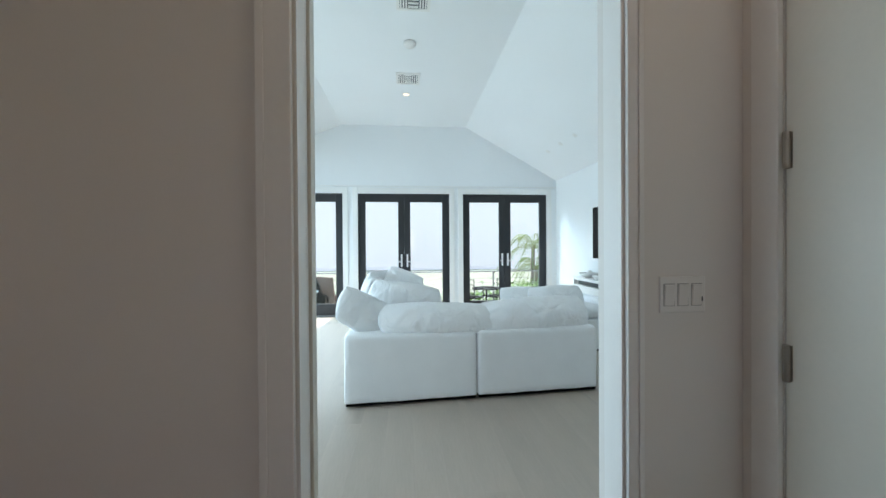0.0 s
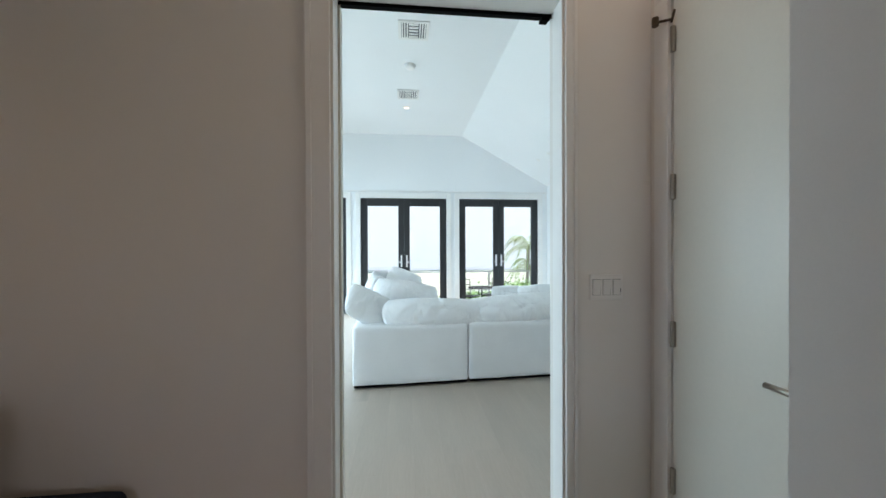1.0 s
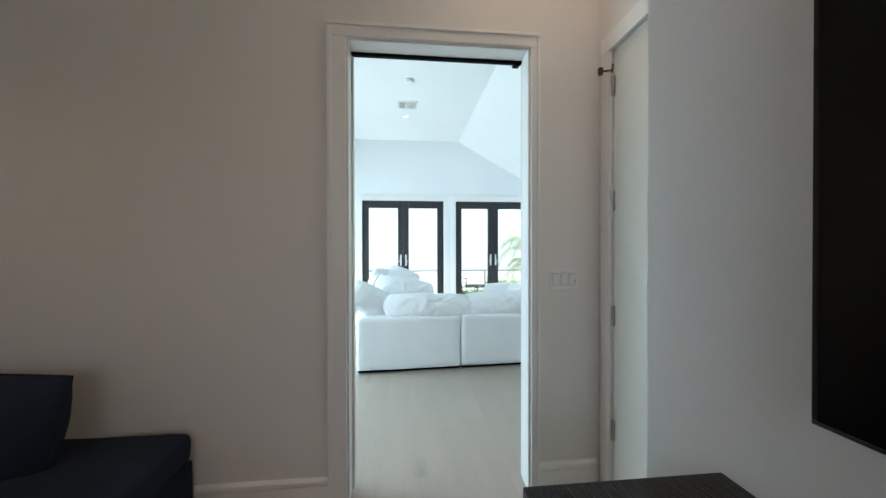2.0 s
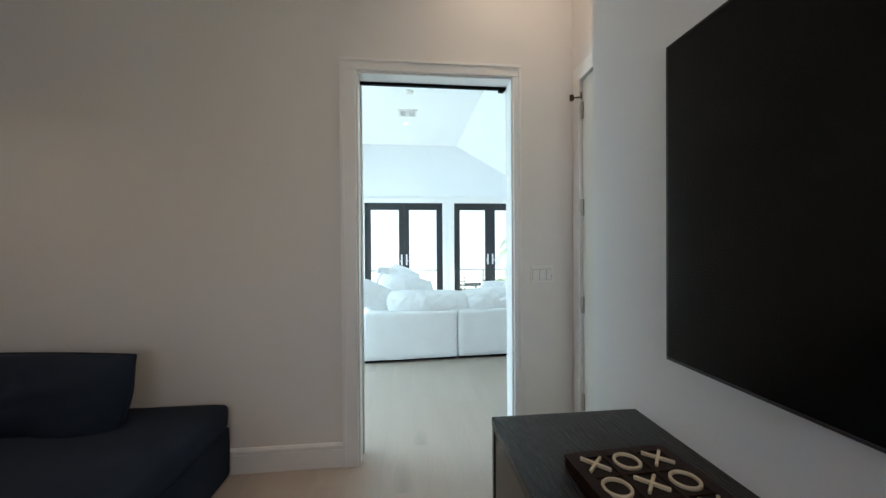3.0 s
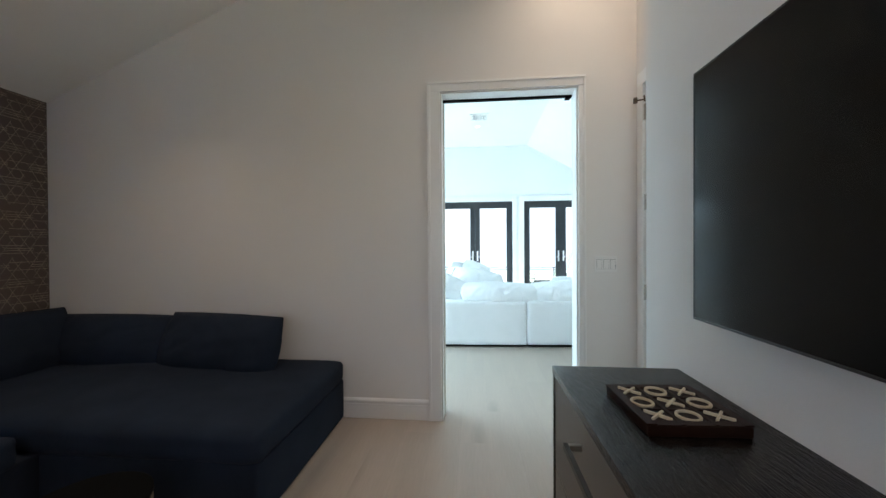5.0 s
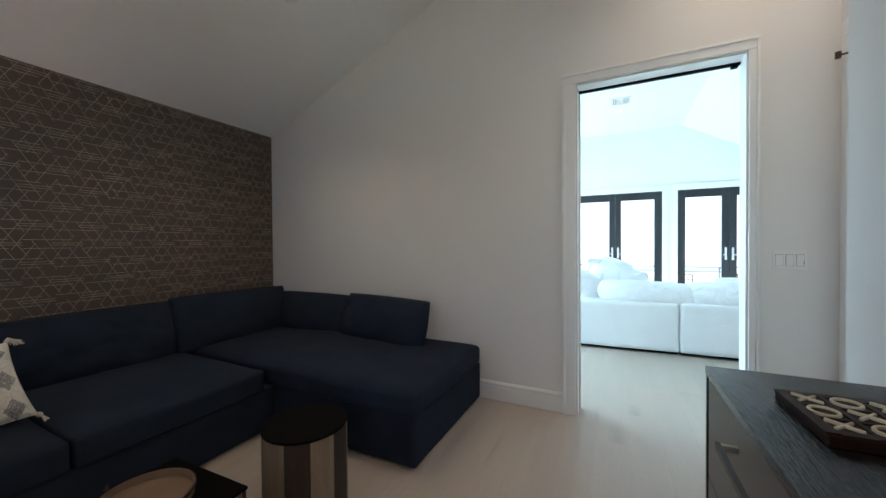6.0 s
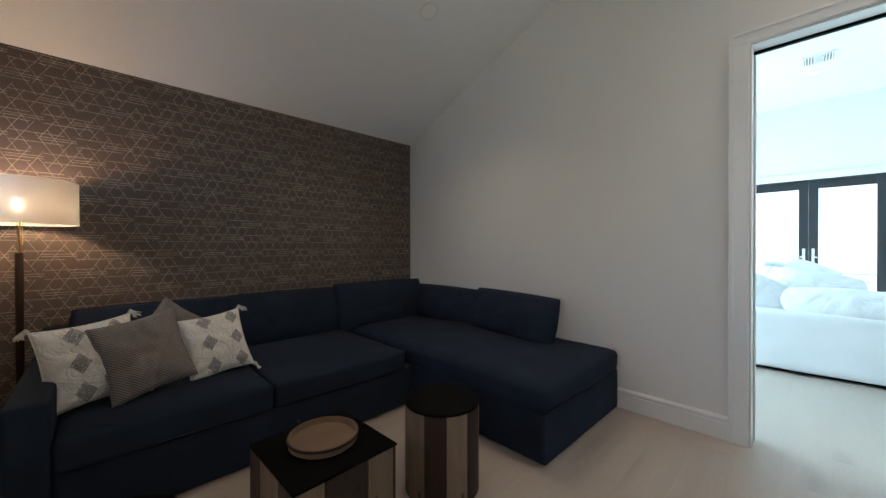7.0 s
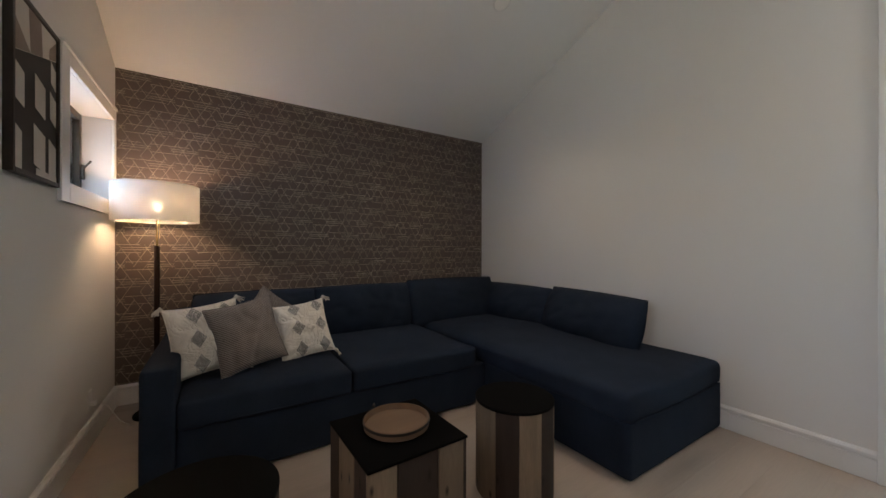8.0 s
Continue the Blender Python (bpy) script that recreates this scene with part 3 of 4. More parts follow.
def french_doors(name, x0, x1):
    """A pair of black glazed doors in their opening."""
    d = tagged(new(name), "pair of black framed glass terrace doors, closed", "door", kind="structure")
    y0, y1, mid = LY + 0.03, LY + 0.08, (x0 + x1) / 2
    for a, b, side in ((x0 + 0.02, mid - 0.0004, 1), (mid + 0.0004, x1 - 0.02, -1)):
        leaf = part("leaf", box(a, a + 0.115, y0, y1, 0.03, DH - 0.02, 0.004), BLACKF, d)
        part("stile", box(b - 0.115, b, y0, y1, 0.03, DH - 0.02, 0.004), BLACKF, leaf)
        part("top_rail", box(a + 0.1155, b - 0.1155, y0, y1, DH - 0.155, DH - 0.02, 0.004), BLACKF, leaf)
        part("bottom_rail", box(a + 0.1155, b - 0.1155, y0, y1, 0.03, 0.24, 0.004), BLACKF, leaf)
        p = part("pane", box(a + 0.1, b - 0.1, y0 + 0.02, y0 + 0.026, 0.23, DH - 0.15), GLASS, leaf)
        p.visible_shadow = False
        hx = mid - side * 0.055
        part("handle_plate", box(hx - 0.017, hx + 0.017, y0 - 0.008, y0 - 0.0005, 0.92, 1.16, 0.003), PALEM, leaf, "pale metal handle plate")
        part("handle", rod((hx, y0 - 0.04, 1.02), (hx - side * 0.05, y0 - 0.045, 1.02), 0.010, 10), PALEM, leaf)
    part("jamb", box(x0, x0 + 0.0195, LY + 0.02, LY + 0.12, 0, DH), BLACKF, d)
    part("jamb", box(x1 - 0.0195, x1, LY + 0.02, LY + 0.12, 0, DH), BLACKF, d)
    part("head", box(x0 + 0.02, x1 - 0.02, LY + 0.02, LY + 0.12, DH - 0.0195, DH), BLACKF, d)
    part("sill", box(x0, x1, LY - 0.01, LY + 0.2, -0.004, 0.0295, 0.004), STEEL, d)
    for a, b, z0, z1 in ((x0 - 0.095, x0, 0, DH + 0.11), (x1, x1 + min(0.095, LX1 - x1 - 0.002), 0, DH + 0.11), (x0 + 0.0005, x1 - 0.0005, DH, DH + 0.11)):
        part("casing", box(a, b, LY - 0.02, LY, z0, z1, 0.003), TRIM, d)


for i, (x0, x1) in enumerate(D):
    french_doors("door_%d" % (i + 2), x0, x1)
skirting("baseboard", (D[0][1] + 0.096, LY), (D[1][0] - 0.096, LY), (0, -1))
skirting("baseboard", (D[1][1] + 0.096, LY), (D[2][0] - 0.096, LY), (0, -1))
skirting("baseboard", (LX1, YB), (LX1, LY), (-1, 0))
structure("trim", box(LX0, LX1, LY - 0.014, LY, DH + 0.125, DH + 0.15, 0.003), TRIM, "thin white moulding above the glass doors", "trim")


def vent(x, y, z, s=0.26):
    v = thing("ceiling_vent", "white three-way ceiling air vent with dark slots", "vent", (x, y, z), group="ceiling vents")
    for a, b, c, d in ((-s / 2 - 0.03, s / 2 + 0.03, s / 2, s / 2 + 0.03), (-s / 2 - 0.03, s / 2 + 0.03, -s / 2 - 0.03, -s / 2), (-s / 2 - 0.03, -s / 2, -s / 2, s / 2), (s / 2, s / 2 + 0.03, -s / 2, s / 2)):
        part("frame", box(a, b, c, d, -0.014, -0.001, 0.002), PLASTIC, v)
    part("backing", box(-s / 2, s / 2, -s / 2, s / 2, -0.004, -0.001), GREY, v)
    for i in range(3):
        for side in (-1, 1):
            x_ = side * (s / 2 - 0.012 - i * 0.026)
            part("slat", box(x_ - 0.007, x_ + 0.007, -s / 2, s / 2, -0.014, -0.006), PLASTIC, v)
    for i in range(5):
        y_ = -s / 2 + 0.02 + i * s / 5
        part("slat", box(-0.05, 0.05, y_ - 0.008, y_ + 0.016, -0.014, -0.006), PLASTIC, v)


vent(0.255, 3.30, FZ)
vent(0.203, 4.86, FZ)
smoke = thing("smoke_detector", "round white smoke detector on the ceiling", "detector", (0.222, 4.02, FZ))
part("body", lathe([(0.07, -0.001), (0.07, -0.02), (0.055, -0.04), (0.02, -0.043)], 32), PLASTIC, smoke, smooth=True)


def downlight(x, y, z, tilt=0.0, on=True, group="recessed ceiling lights", r=0.045, lens=None):
    d = thing("recessed_light", "small round recessed ceiling light, white trim", "ceiling light", (x, y, z), group=group)
    d.matrix_basis = pose(x, y, z, 0, tilt, 0)
    part("trim_ring", lathe([(r, -0.001), (r + 0.012, -0.001), (r + 0.012, -0.006), (r, -0.008), (r, -0.001)], 28), PLASTIC, d)
    part("lens", lathe([(r - 0.0005, -0.0015), (r - 0.0005, -0.004)], 28), lens or (CAN if on else PLASTIC), d)
    return d


downlight(0.177, 5.36, FZ)
for x, y, z in ((2.585, 4.88, 2.891), (2.57, 5.33, 2.899), (2.56, 5.80, 2.905)):
    downlight(x, y, z - 0.001, 29.1, False, r=0.027)

# ---- den: lights ----
for x, y, z, tilt, watts, wide in ((0.80, 0.60, zr, 0, 8.5, 125), (-0.48, -0.60, zr, 0, 3.0, 140), (-1.96, 0.13, 2.474 + SLOPE * 1.39, -23.0, 8.0, 120)):
    downlight(x, y, z - 0.002, tilt, group="den ceiling lights", r=0.05 if tilt == 0 else 0.06, lens=FROST)
    lamp("can_light", "SPOT", look((x, y, z - 0.03), (x, y - (0.5 if tilt else 0), 0)), watts, (1.0, 0.83, 0.66), spot=radians(wide), radius=0.07)

# ---- den: sectional sofa ----
sofa = thing("sectional_sofa", "dark navy fabric L-shaped sectional sofa with loose cushions", "sofa")
SF, SB, ARM, RET, CH, SEAT = -1.965, -3.29, -2.02, -0.03, -0.855, 0.432


def put(bm, m):
    bmesh.ops.transform(bm, matrix=m, verts=bm.verts)
    return bm


def block(x0, x1, y0, y1, z0, z1, r=0.012, crease=0.002, seed=0, puff=0.0, cuts=13, m=None):
    bm = cushion(x1 - x0, y1 - y0, z1 - z0, r, puff, cuts, crease, seed)
    return put(bm, (m or Matrix()) @ pose((x0 + x1) / 2, (y0 + y1) / 2, (z0 + z1) / 2))


part("base", block(SB + 0.16, SF - 0.015, ARM + 0.13, RET + 0.03, 0.012, 0.30), NAVY, sofa, smooth=True)
part("base", block(SB + 0.16, CH - 0.005, RET + 0.01, YN - 0.02, 0.012, 0.295), NAVY, sofa, smooth=True)
part("back_frame", block(SB, SB + 0.17, ARM, YN - 0.02, 0.035, 0.70, r=0.03), NAVY, sofa, smooth=True)
part("back_frame", block(SB + 0.17, -1.42, YN - 0.15, YN - 0.02, 0.29, 0.495, r=0.035), NAVY, sofa, smooth=True)
part("arm", block(SB + 0.02, SF + 0.02, ARM, ARM + 0.135, 0.035, 0.60, r=0.025), NAVY, sofa, smooth=True)
ys = (ARM + 0.137, -1.035, RET - 0.075)
for i in range(2):
    c = part("seat_cushion", block(SB + 0.17, SF + 0.012, ys[i], ys[i + 1] - 0.006, 0.285, SEAT, r=0.028, crease=0.004, seed=i, puff=0.02), NAVY, sofa, smooth=True)
    part("welt", tube([(SF + 0.006, ys[i] + 0.03, 0.305), (SF + 0.012, (ys[i] + ys[i + 1]) / 2, 0.303), (SF + 0.006, ys[i + 1] - 0.035, 0.305)], 0.004, 6), NAVY, c)
c = part("seat_cushion", block(SB + 0.17, CH + 0.012, RET - 0.012, YN - 0.03, 0.287, SEAT + 0.014, r=0.05, crease=0.006, seed=5, puff=0.05, cuts=17), NAVY, sofa, smooth=True)
part("welt", tube([(CH + 0.006, RET + 0.03, 0.303), (CH + 0.012, 0.5, 0.302), (CH + 0.006, YN - 0.07, 0.303)], 0.004, 6), NAVY, c)


def back_cushion(x, y, z, w, h, t, turn, lean, seed, roll=0.0):
    m = pose(x, y, z, 0, 0, turn) @ pose(0, 0, 0, lean, 0, 0) @ pose(0, 0, 0, 0, roll, 0)
    c = part("back_cushion", put(pillow(w, h, t, seed, 0.016, 30, 0.004, 0.38, 0.16), m), NAVY, sofa, smooth=True)
    part("welt", put(piping(w, h, 0.0055, 0.004, plump=0.16), m), NAVY, c)


# along the papered wall (facing +x), then along the white wall (facing -y)
back_cushion(-2.98, -1.45, 0.605, 0.88, 0.445, 0.27, 90, -13, 1)
back_cushion(-2.98, -0.59, 0.61, 0.93, 0.445, 0.27, 90, -13, 2)
back_cushion(-2.92, 0.33, 0.625, 1.03, 0.465, 0.27, 86, -13, 3)
back_cushion(-2.53, 0.80, 0.60, 0.98, 0.40, 0.27, 1, -16, 4)
back_cushion(-1.64, 0.765, 0.61, 0.88, 0.42, 0.30, -2, -18, 6, 1.5)
for x, y in ((SF - 0.07, ARM + 0.06), (SB + 0.08, ARM + 0.06), (CH - 0.07, RET + 0.08), (CH - 0.07, YN - 0.1), (SB + 0.08, YN - 0.1), (SF - 0.1, RET + 0.1)):
    part("foot", rod((x, y, 0), (x, y, 0.036), 0.025, 14), BLACKM, sofa)


# ---- throw pillows ----
def tassel(parent, x, z, m, seed):
    out = Vector((x, 0, z)).normalized()
    p = Vector((x, 0, z))
    bm = rod(p, p + out * 0.02, 0.011, 8)
    rnd = random.Random(seed)
    for i in range(30):
        q = p + out * 0.018
        e = q + out * 0.03 + Vector((rnd.uniform(-0.018, 0.018), rnd.uniform(-0.018, 0.018), -0.05 + rnd.uniform(-0.016, 0.008)))
        rod(q, e, 0.003, 5, 0.0016, bm=bm)
    part("tassel", bm, TASSEL, parent, "cream thread tassel")


TASSEL = mat("tassel_thread", (0.58, 0.53, 0.46), 0.95, spread=0.1)


def throw_pillow(x, y, z, turn, lean, roll, size, material, label, tassels, seed, thick=0.15):
    wide = size * 0.9
    t = thing("throw_pillow", label, "pillow", group="throw pillows on the navy sofa")
    t.matrix_basis = pose(x, y, z, 0, 0, turn) @ pose(0, 0, 0, lean, 0, 0) @ pose(0, 0, 0, 0, roll, 0)
    part("cover", pillow(wide, size, thick, seed, 0.019, 34, 0.085, 0.45, rough_=1.3), material, t, smooth=True)
    part("seam", piping(wide, size, 0.0035, 0.085), material, t)
    if tassels:
        for i, (a, b) in enumerate(((-1, -1), (1, -1), (1, 1), (-1, 1))):
            tassel(t, a * wide / 2, b * size / 2 * 1.0, None, seed * 10 + i)


throw_pillow(-2.31, -1.775, 0.645, 100, -18, -6, 0.395, DIAMOND, "cream cotton throw pillow with grey woven diamonds and tassels", True, 1)
throw_pillow(-2.56, -1.44, 0.665, 90, -16, 38, 0.36, GREYC, "grey ribbed throw pillow set on its corner", False, 4, 0.12)
throw_pillow(-2.27, -1.575, 0.65, 98, -20, -11, 0.40, GREYC, "grey ribbed throw pillow leaning on others", False, 2)
throw_pillow(-2.40, -1.235, 0.615, 92, -26, -7, 0.375, DIAMOND, "cream throw pillow with grey diamonds, leaning on grey one", True, 3)

# ---- floor lamp ----
lampt = thing("floor_lamp", "floor lamp, dark wood pole, lit cream drum shade", "lamp", (-3.06, -2.085, 0))
part("base_plate", lathe([(0.0, 0.0), (0.13, 0.0), (0.13, 0.014), (0.122, 0.02), (0.02, 0.022), (0.0, 0.022)], 40), BLACKM, lampt)
part("pole", rod((0, 0, 0.022), (0, 0, 1.172), 0.0175, 16), ROSEWOOD, lampt, "dark wood pole", True)
neck = part("neck", rod((0, 0, 1.172), (0, 0, 1.40), 0.006, 12), BRASS, lampt, "brass neck", True)
part("socket", rod((0, 0, 1.36), (0, 0, 1.415), 0.018, 16), BRASS, neck)
part("pull_chain", tube([(0.02, 0.015, 1.39), (0.022, 0.016, 1.28), (0.022, 0.016, 1.22)], 0.0018, 6), BRASS, neck)
R, Z0, Z1 = 0.246, 1.342, 1.592
shade = part("shade", lathe([(R, Z0), (R, Z1), (R - 0.0025, Z1), (R - 0.0025, Z0), (R, Z0)], 64), LINEN, lampt, "cream linen drum shade", True)
for z in (Z0, Z1):
    part("shade_ring", lathe([(R - 0.004, z - 0.003), (R + 0.001, z - 0.003), (R + 0.001, z + 0.003), (R - 0.004, z + 0.003), (R - 0.004, z - 0.003)], 48), LINEN, shade)
part("shade_frame", tube([(-R + 0.003, 0, Z0 + 0.02), (0, 0, Z0 + 0.04), (R - 0.003, 0, Z0 + 0.02)], 0.002, 6), BRASS, shade)
part("bulb", lathe([(0.008, 1.415), (0.02, 1.43), (0.029, 1.455), (0.026, 1.478), (0.012, 1.495), (0.001, 1.498)], 20), BULB, lampt, "lit warm bulb", True)
lamp("bulb_light", "POINT", pose(-3.06, -2.085, 1.485), 3.0, (1.0, 0.60, 0.34), radius=0.03)

# cord and outlet
outlet = thing("power_outlet", "white wall outlet with a plugged-in cord", "outlet", (-2.76, YS, 0.26))
part("plate", box(-0.036, 0.036, 0, 0.006, -0.0575, 0.0575, 0.002), PLASTIC, outlet)
plug = part("plug", box(-0.013, 0.013, 0.0065, 0.035, -0.035, -0.01, 0.003), PLASTIC, outlet)
part("cord", tube([(0, 0.034, -0.022), (-0.03, 0.07, -0.05), (-0.08, 0.12, -0.18), (-0.14, 0.17, -0.255)], 0.003, 6), PLASTIC, plug)

# ---- framed print ----
art = thing("framed_print", "abstract geometric print in a dark wooden frame", "picture", (-1.99, YS, 1.77))
aw, ah, fr = 0.435, 0.68, 0.018
for a, b, c, d in ((-aw / 2, -aw / 2 + fr, -ah / 2, ah / 2), (aw / 2 - fr, aw / 2, -ah / 2, ah / 2), (-aw / 2 + fr, aw / 2 - fr, -ah / 2, -ah / 2 + fr), (-aw / 2 + fr, aw / 2 - fr, ah / 2 - fr, ah / 2)):
    part("frame", box(a, b, 0.001, 0.028, c, d, 0.002), FRAMEW, art)
print_ = part("print", box(-aw / 2 + fr, aw / 2 - fr, 0.006, 0.018, -ah / 2 + fr, ah / 2 - fr), INK_D, art, "charcoal, taupe and cream geometric print")


def shape(pts, material, y=0.0195):
    bm = bmesh.new()
    f = bm.faces.new([bm.verts.new((x, y, z)) for x, z in pts])
    r = bmesh.ops.extrude_face_region(bm, geom=[f])
    bmesh.ops.translate(bm, verts=[v for v in r["geom"] if isinstance(v, bmesh.types.BMVert)], vec=(0, -0.001, 0))
    part("print_shape", bm, material, print_)


W2, H2 = aw / 2 - fr - 0.002, ah / 2 - fr - 0.002
# cream head with a taupe zigzag, then a charcoal lattice round leaning cream panes
shape([(-W2, 0.225), (W2, 0.105), (W2, H2), (-W2, H2)], INK_L)
shape([(W2, 0.107), (0.06, 0.147), (W2, 0.24)], INK_B, 0.0215)
shape([(0.055, 0.15), (-0.055, 0.182), (-0.04, H2), (0.07, H2)], INK_B, 0.0205)
shape([(-0.125, 0.205), (-W2, 0.228), (-W2, 0.31), (-0.125, 0.25)], INK_B, 0.0205)
for x0, x1, z0, z1 in ((0.105, W2, -0.07, 0.065), (0.125, W2, -H2, -0.165), (-0.085, 0.012, -0.06, 0.075), (-0.085, 0.025, -H2 + 0.03, -0.13), (-W2, -0.135, -0.062, 0.055), (-W2, -0.12, -H2, -0.155), (-W2, -0.145, 0.10, 0.19)):
    shape([(x0, z0 - 0.012), (x1, z0 + 0.012), (x1, z1 + 0.014), (x0, z1 - 0.014)], INK_L)
shape([(-W2, -H2), (0.01, -H2), (0.01, -H2 + 0.028), (-W2, -H2 + 0.022)], INK_L, 0.0215)

# ---- television and console ----
tv = thing("television", "large black flat television mounted on the wall, switched off", "television")
TX, TY0, TY1, TZ0, TZ1 = 0.838, -1.74, -0.306, 1.044, 1.84
part("screen", box(TX, TX + 0.004, TY0 + 0.008, TY1 - 0.008, TZ0 + 0.007, TZ1 - 0.008), SCREEN, tv)
part("bezel", box(TX - 0.001, TX + 0.03, TY0, TY1, TZ0, TZ0 + 0.0065, 0.001), TVEDGE, tv, "slim metal lower edge")
part("bezel", box(TX - 0.001, TX + 0.03, TY0, TY1, TZ1 - 0.0075, TZ1, 0.002), BEZEL, tv)
for a, b in ((TY0, TY0 + 0.0075), (TY1 - 0.0075, TY1)):
    part("bezel", box(TX - 0.001, TX + 0.03, a, b, TZ0 + 0.007, TZ1 - 0.008, 0.001), BEZEL, tv)
part("back_shell", box(TX + 0.005, TX + 0.05, TY0 + 0.01, TY1 - 0.01, TZ0 + 0.02, TZ1 - 0.01, 0.006), BEZEL, tv)
part("bracket", box(TX + 0.0505, X1, -1.25, -0.82, 1.25, 1.6, 0.004), BLACKM, tv)

con = thing("tv_console", "dark espresso wood console with taupe drawer fronts", "cabinet")
CX0, CX1, CY0, CY1, CZ = 0.447, X1 - 0.017, -2.02, -0.048, 0.793
top = part("top", box(CX0 - 0.006, X1 - 0.001, CY0, CY1, CZ - 0.03, CZ, 0.002), ESPRESSO, con, "dark grained wooden top")
for a, b in ((CY0, CY0 + 0.022), (CY1 - 0.022, CY1)):
    part("side_panel", box(CX0 - 0.004, CX1, a, b, 0.0, CZ - 0.0305, 0.002), ESPRESSO, con)
part("carcass", box(CX0 + 0.024, CX1 - 0.002, CY0 + 0.023, CY1 - 0.023, 0.06, CZ - 0.031), ESPRESSO, con)
part("plinth", box(CX0 + 0.03, CX1 - 0.002, CY0 + 0.023, CY1 - 0.023, 0.0, 0.058), ESPRESSO, con)
mid = (CY0 + CY1) / 2
for a, b in ((CY0 + 0.026, mid - 0.003), (mid + 0.003, CY1 - 0.026)):
    for z0, z1 in ((0.065, 0.39), (0.396, CZ - 0.036)):
        f = part("drawer_front", box(CX0, CX0 + 0.022, a, b, z0, z1, 0.002), FRONT, con)
        c, z = (a + b) / 2 - 0.06, z1 - 0.084
        h = part("handle", box(CX0 - 0.053, CX0 - 0.039, c - 0.19, c + 0.19, z - 0.010, z + 0.010, 0.0015), DARKBAR, f, "dark metal bar handle")
        for s in (-1, 1):
            part("handle_post", box(CX0 - 0.0385, CX0 - 0.0005, c + s * 0.182 - 0.007, c + s * 0.182 + 0.007, z - 0.008, z + 0.008), NICKEL, h)

# ---- game board ----
game = thing("tic_tac_toe_board", "dark wooden tic-tac-toe board with ivory X and O pieces", "game", (0.695, -0.444, CZ), 2.5)
S, cell = 0.262, 0.0805
part("base", box(-S / 2, S / 2, -S / 2, S / 2, 0, 0.028, 0.003), ROSEWOOD, game)
for i in range(4):
    k = (i - 1.5) * cell
    w = 0.013 if i in (0, 3) else 0.005
    part("rib", box(k - w, k + w, -S / 2 + 0.001, S / 2 - 0.001, 0.0285, 0.0335, 0.001), ROSEWOOD, game)
    for j in range(3):
        c = (j - 1) * cell
        part("rib", box(c - cell / 2 + (0.0135 if j == 0 else 0.0055), c + cell / 2 - (0.0135 if j == 2 else 0.0055), k - w, k + w, 0.0285, 0.033, 0.001), ROSEWOOD, game)
for j, line in enumerate(("XOX", "OXO", "XOX")):
    for i, ch in enumerate(line):
        x, y = (i - 1) * cell, (1 - j) * cell
        part("cell", box(x - 0.033, x + 0.033, y - 0.033, y + 0.033, 0.0282, 0.0292), CELL, game)
        if ch == "X":
            pc = thing("game_piece_x", "ivory X playing piece lying in the board", "game piece", group="ivory playing pieces")
            bm = bmesh.new()
            for q, z in ((45, 0.0), (-45, 0.0012)):
                join(bm, box(-0.035, 0.035, -0.0033, 0.0033, 0.0295, 0.0365 + z, 0.0012), pose(0, 0, 0, 0, 0, q))
            part("cross", bm, IVORY, pc)
        else:
            pc = thing("game_piece_o", "ivory O playing ring lying in the board", "game piece", group="ivory playing pieces")
            part("ring", lathe([(0.025, 0.0295), (0.0315, 0.0295), (0.0315, 0.035), (0.030, 0.0365), (0.0265, 0.0365), (0.025, 0.035), (0.025, 0.0295)], 32), IVORY, pc, smooth=False)
        pc.matrix_basis = pose(0.695, -0.444, CZ, 0, 0, 2.5) @ pose(x, y, 0, 0, 0, (i * 7 + j * 5) % 9 - 4)


# ---- side tables ----
TH = 0.436


def plank(w, h, t):
    return box(-w / 2, w / 2, -t / 2, t / 2, 0, h, 0.003, seg=1)


def stave(name, w, m, pale, parent, h=TH - 0.012):
    me = plank(w, h, 0.018)
    bmesh.ops.transform(me, matrix=pose(0, 0, 0, 90, 0, 0), verts=me.verts)
    ob = part(name, me, PLANKL if pale else PLANKD, parent)
    ob.matrix_basis = m @ pose(0, 0, 0, -90, 0, 0)
    return ob


cube = thing("cube_table", "square side table of reclaimed planks, black metal top", "side table", (-1.19, -1.115, 0), 2)
s = 0.405
for k in range(4):
    x = -s / 2
    for i, w in enumerate((0.108, 0.167, 0.127)):
        stave("plank", w - 0.002, pose(0, 0, 0.001, 0, 0, 90 * k) @ pose(x + w / 2, -s / 2 + 0.0105, 0), (i + k) % 2 == 1, cube)
        x += w + 0.001
part("top", box(-s / 2 - 0.002, s / 2 + 0.002, -s / 2 - 0.002, s / 2 + 0.002, TH - 0.01, TH, 0.002), BLACKM, cube, "thin black metal top")


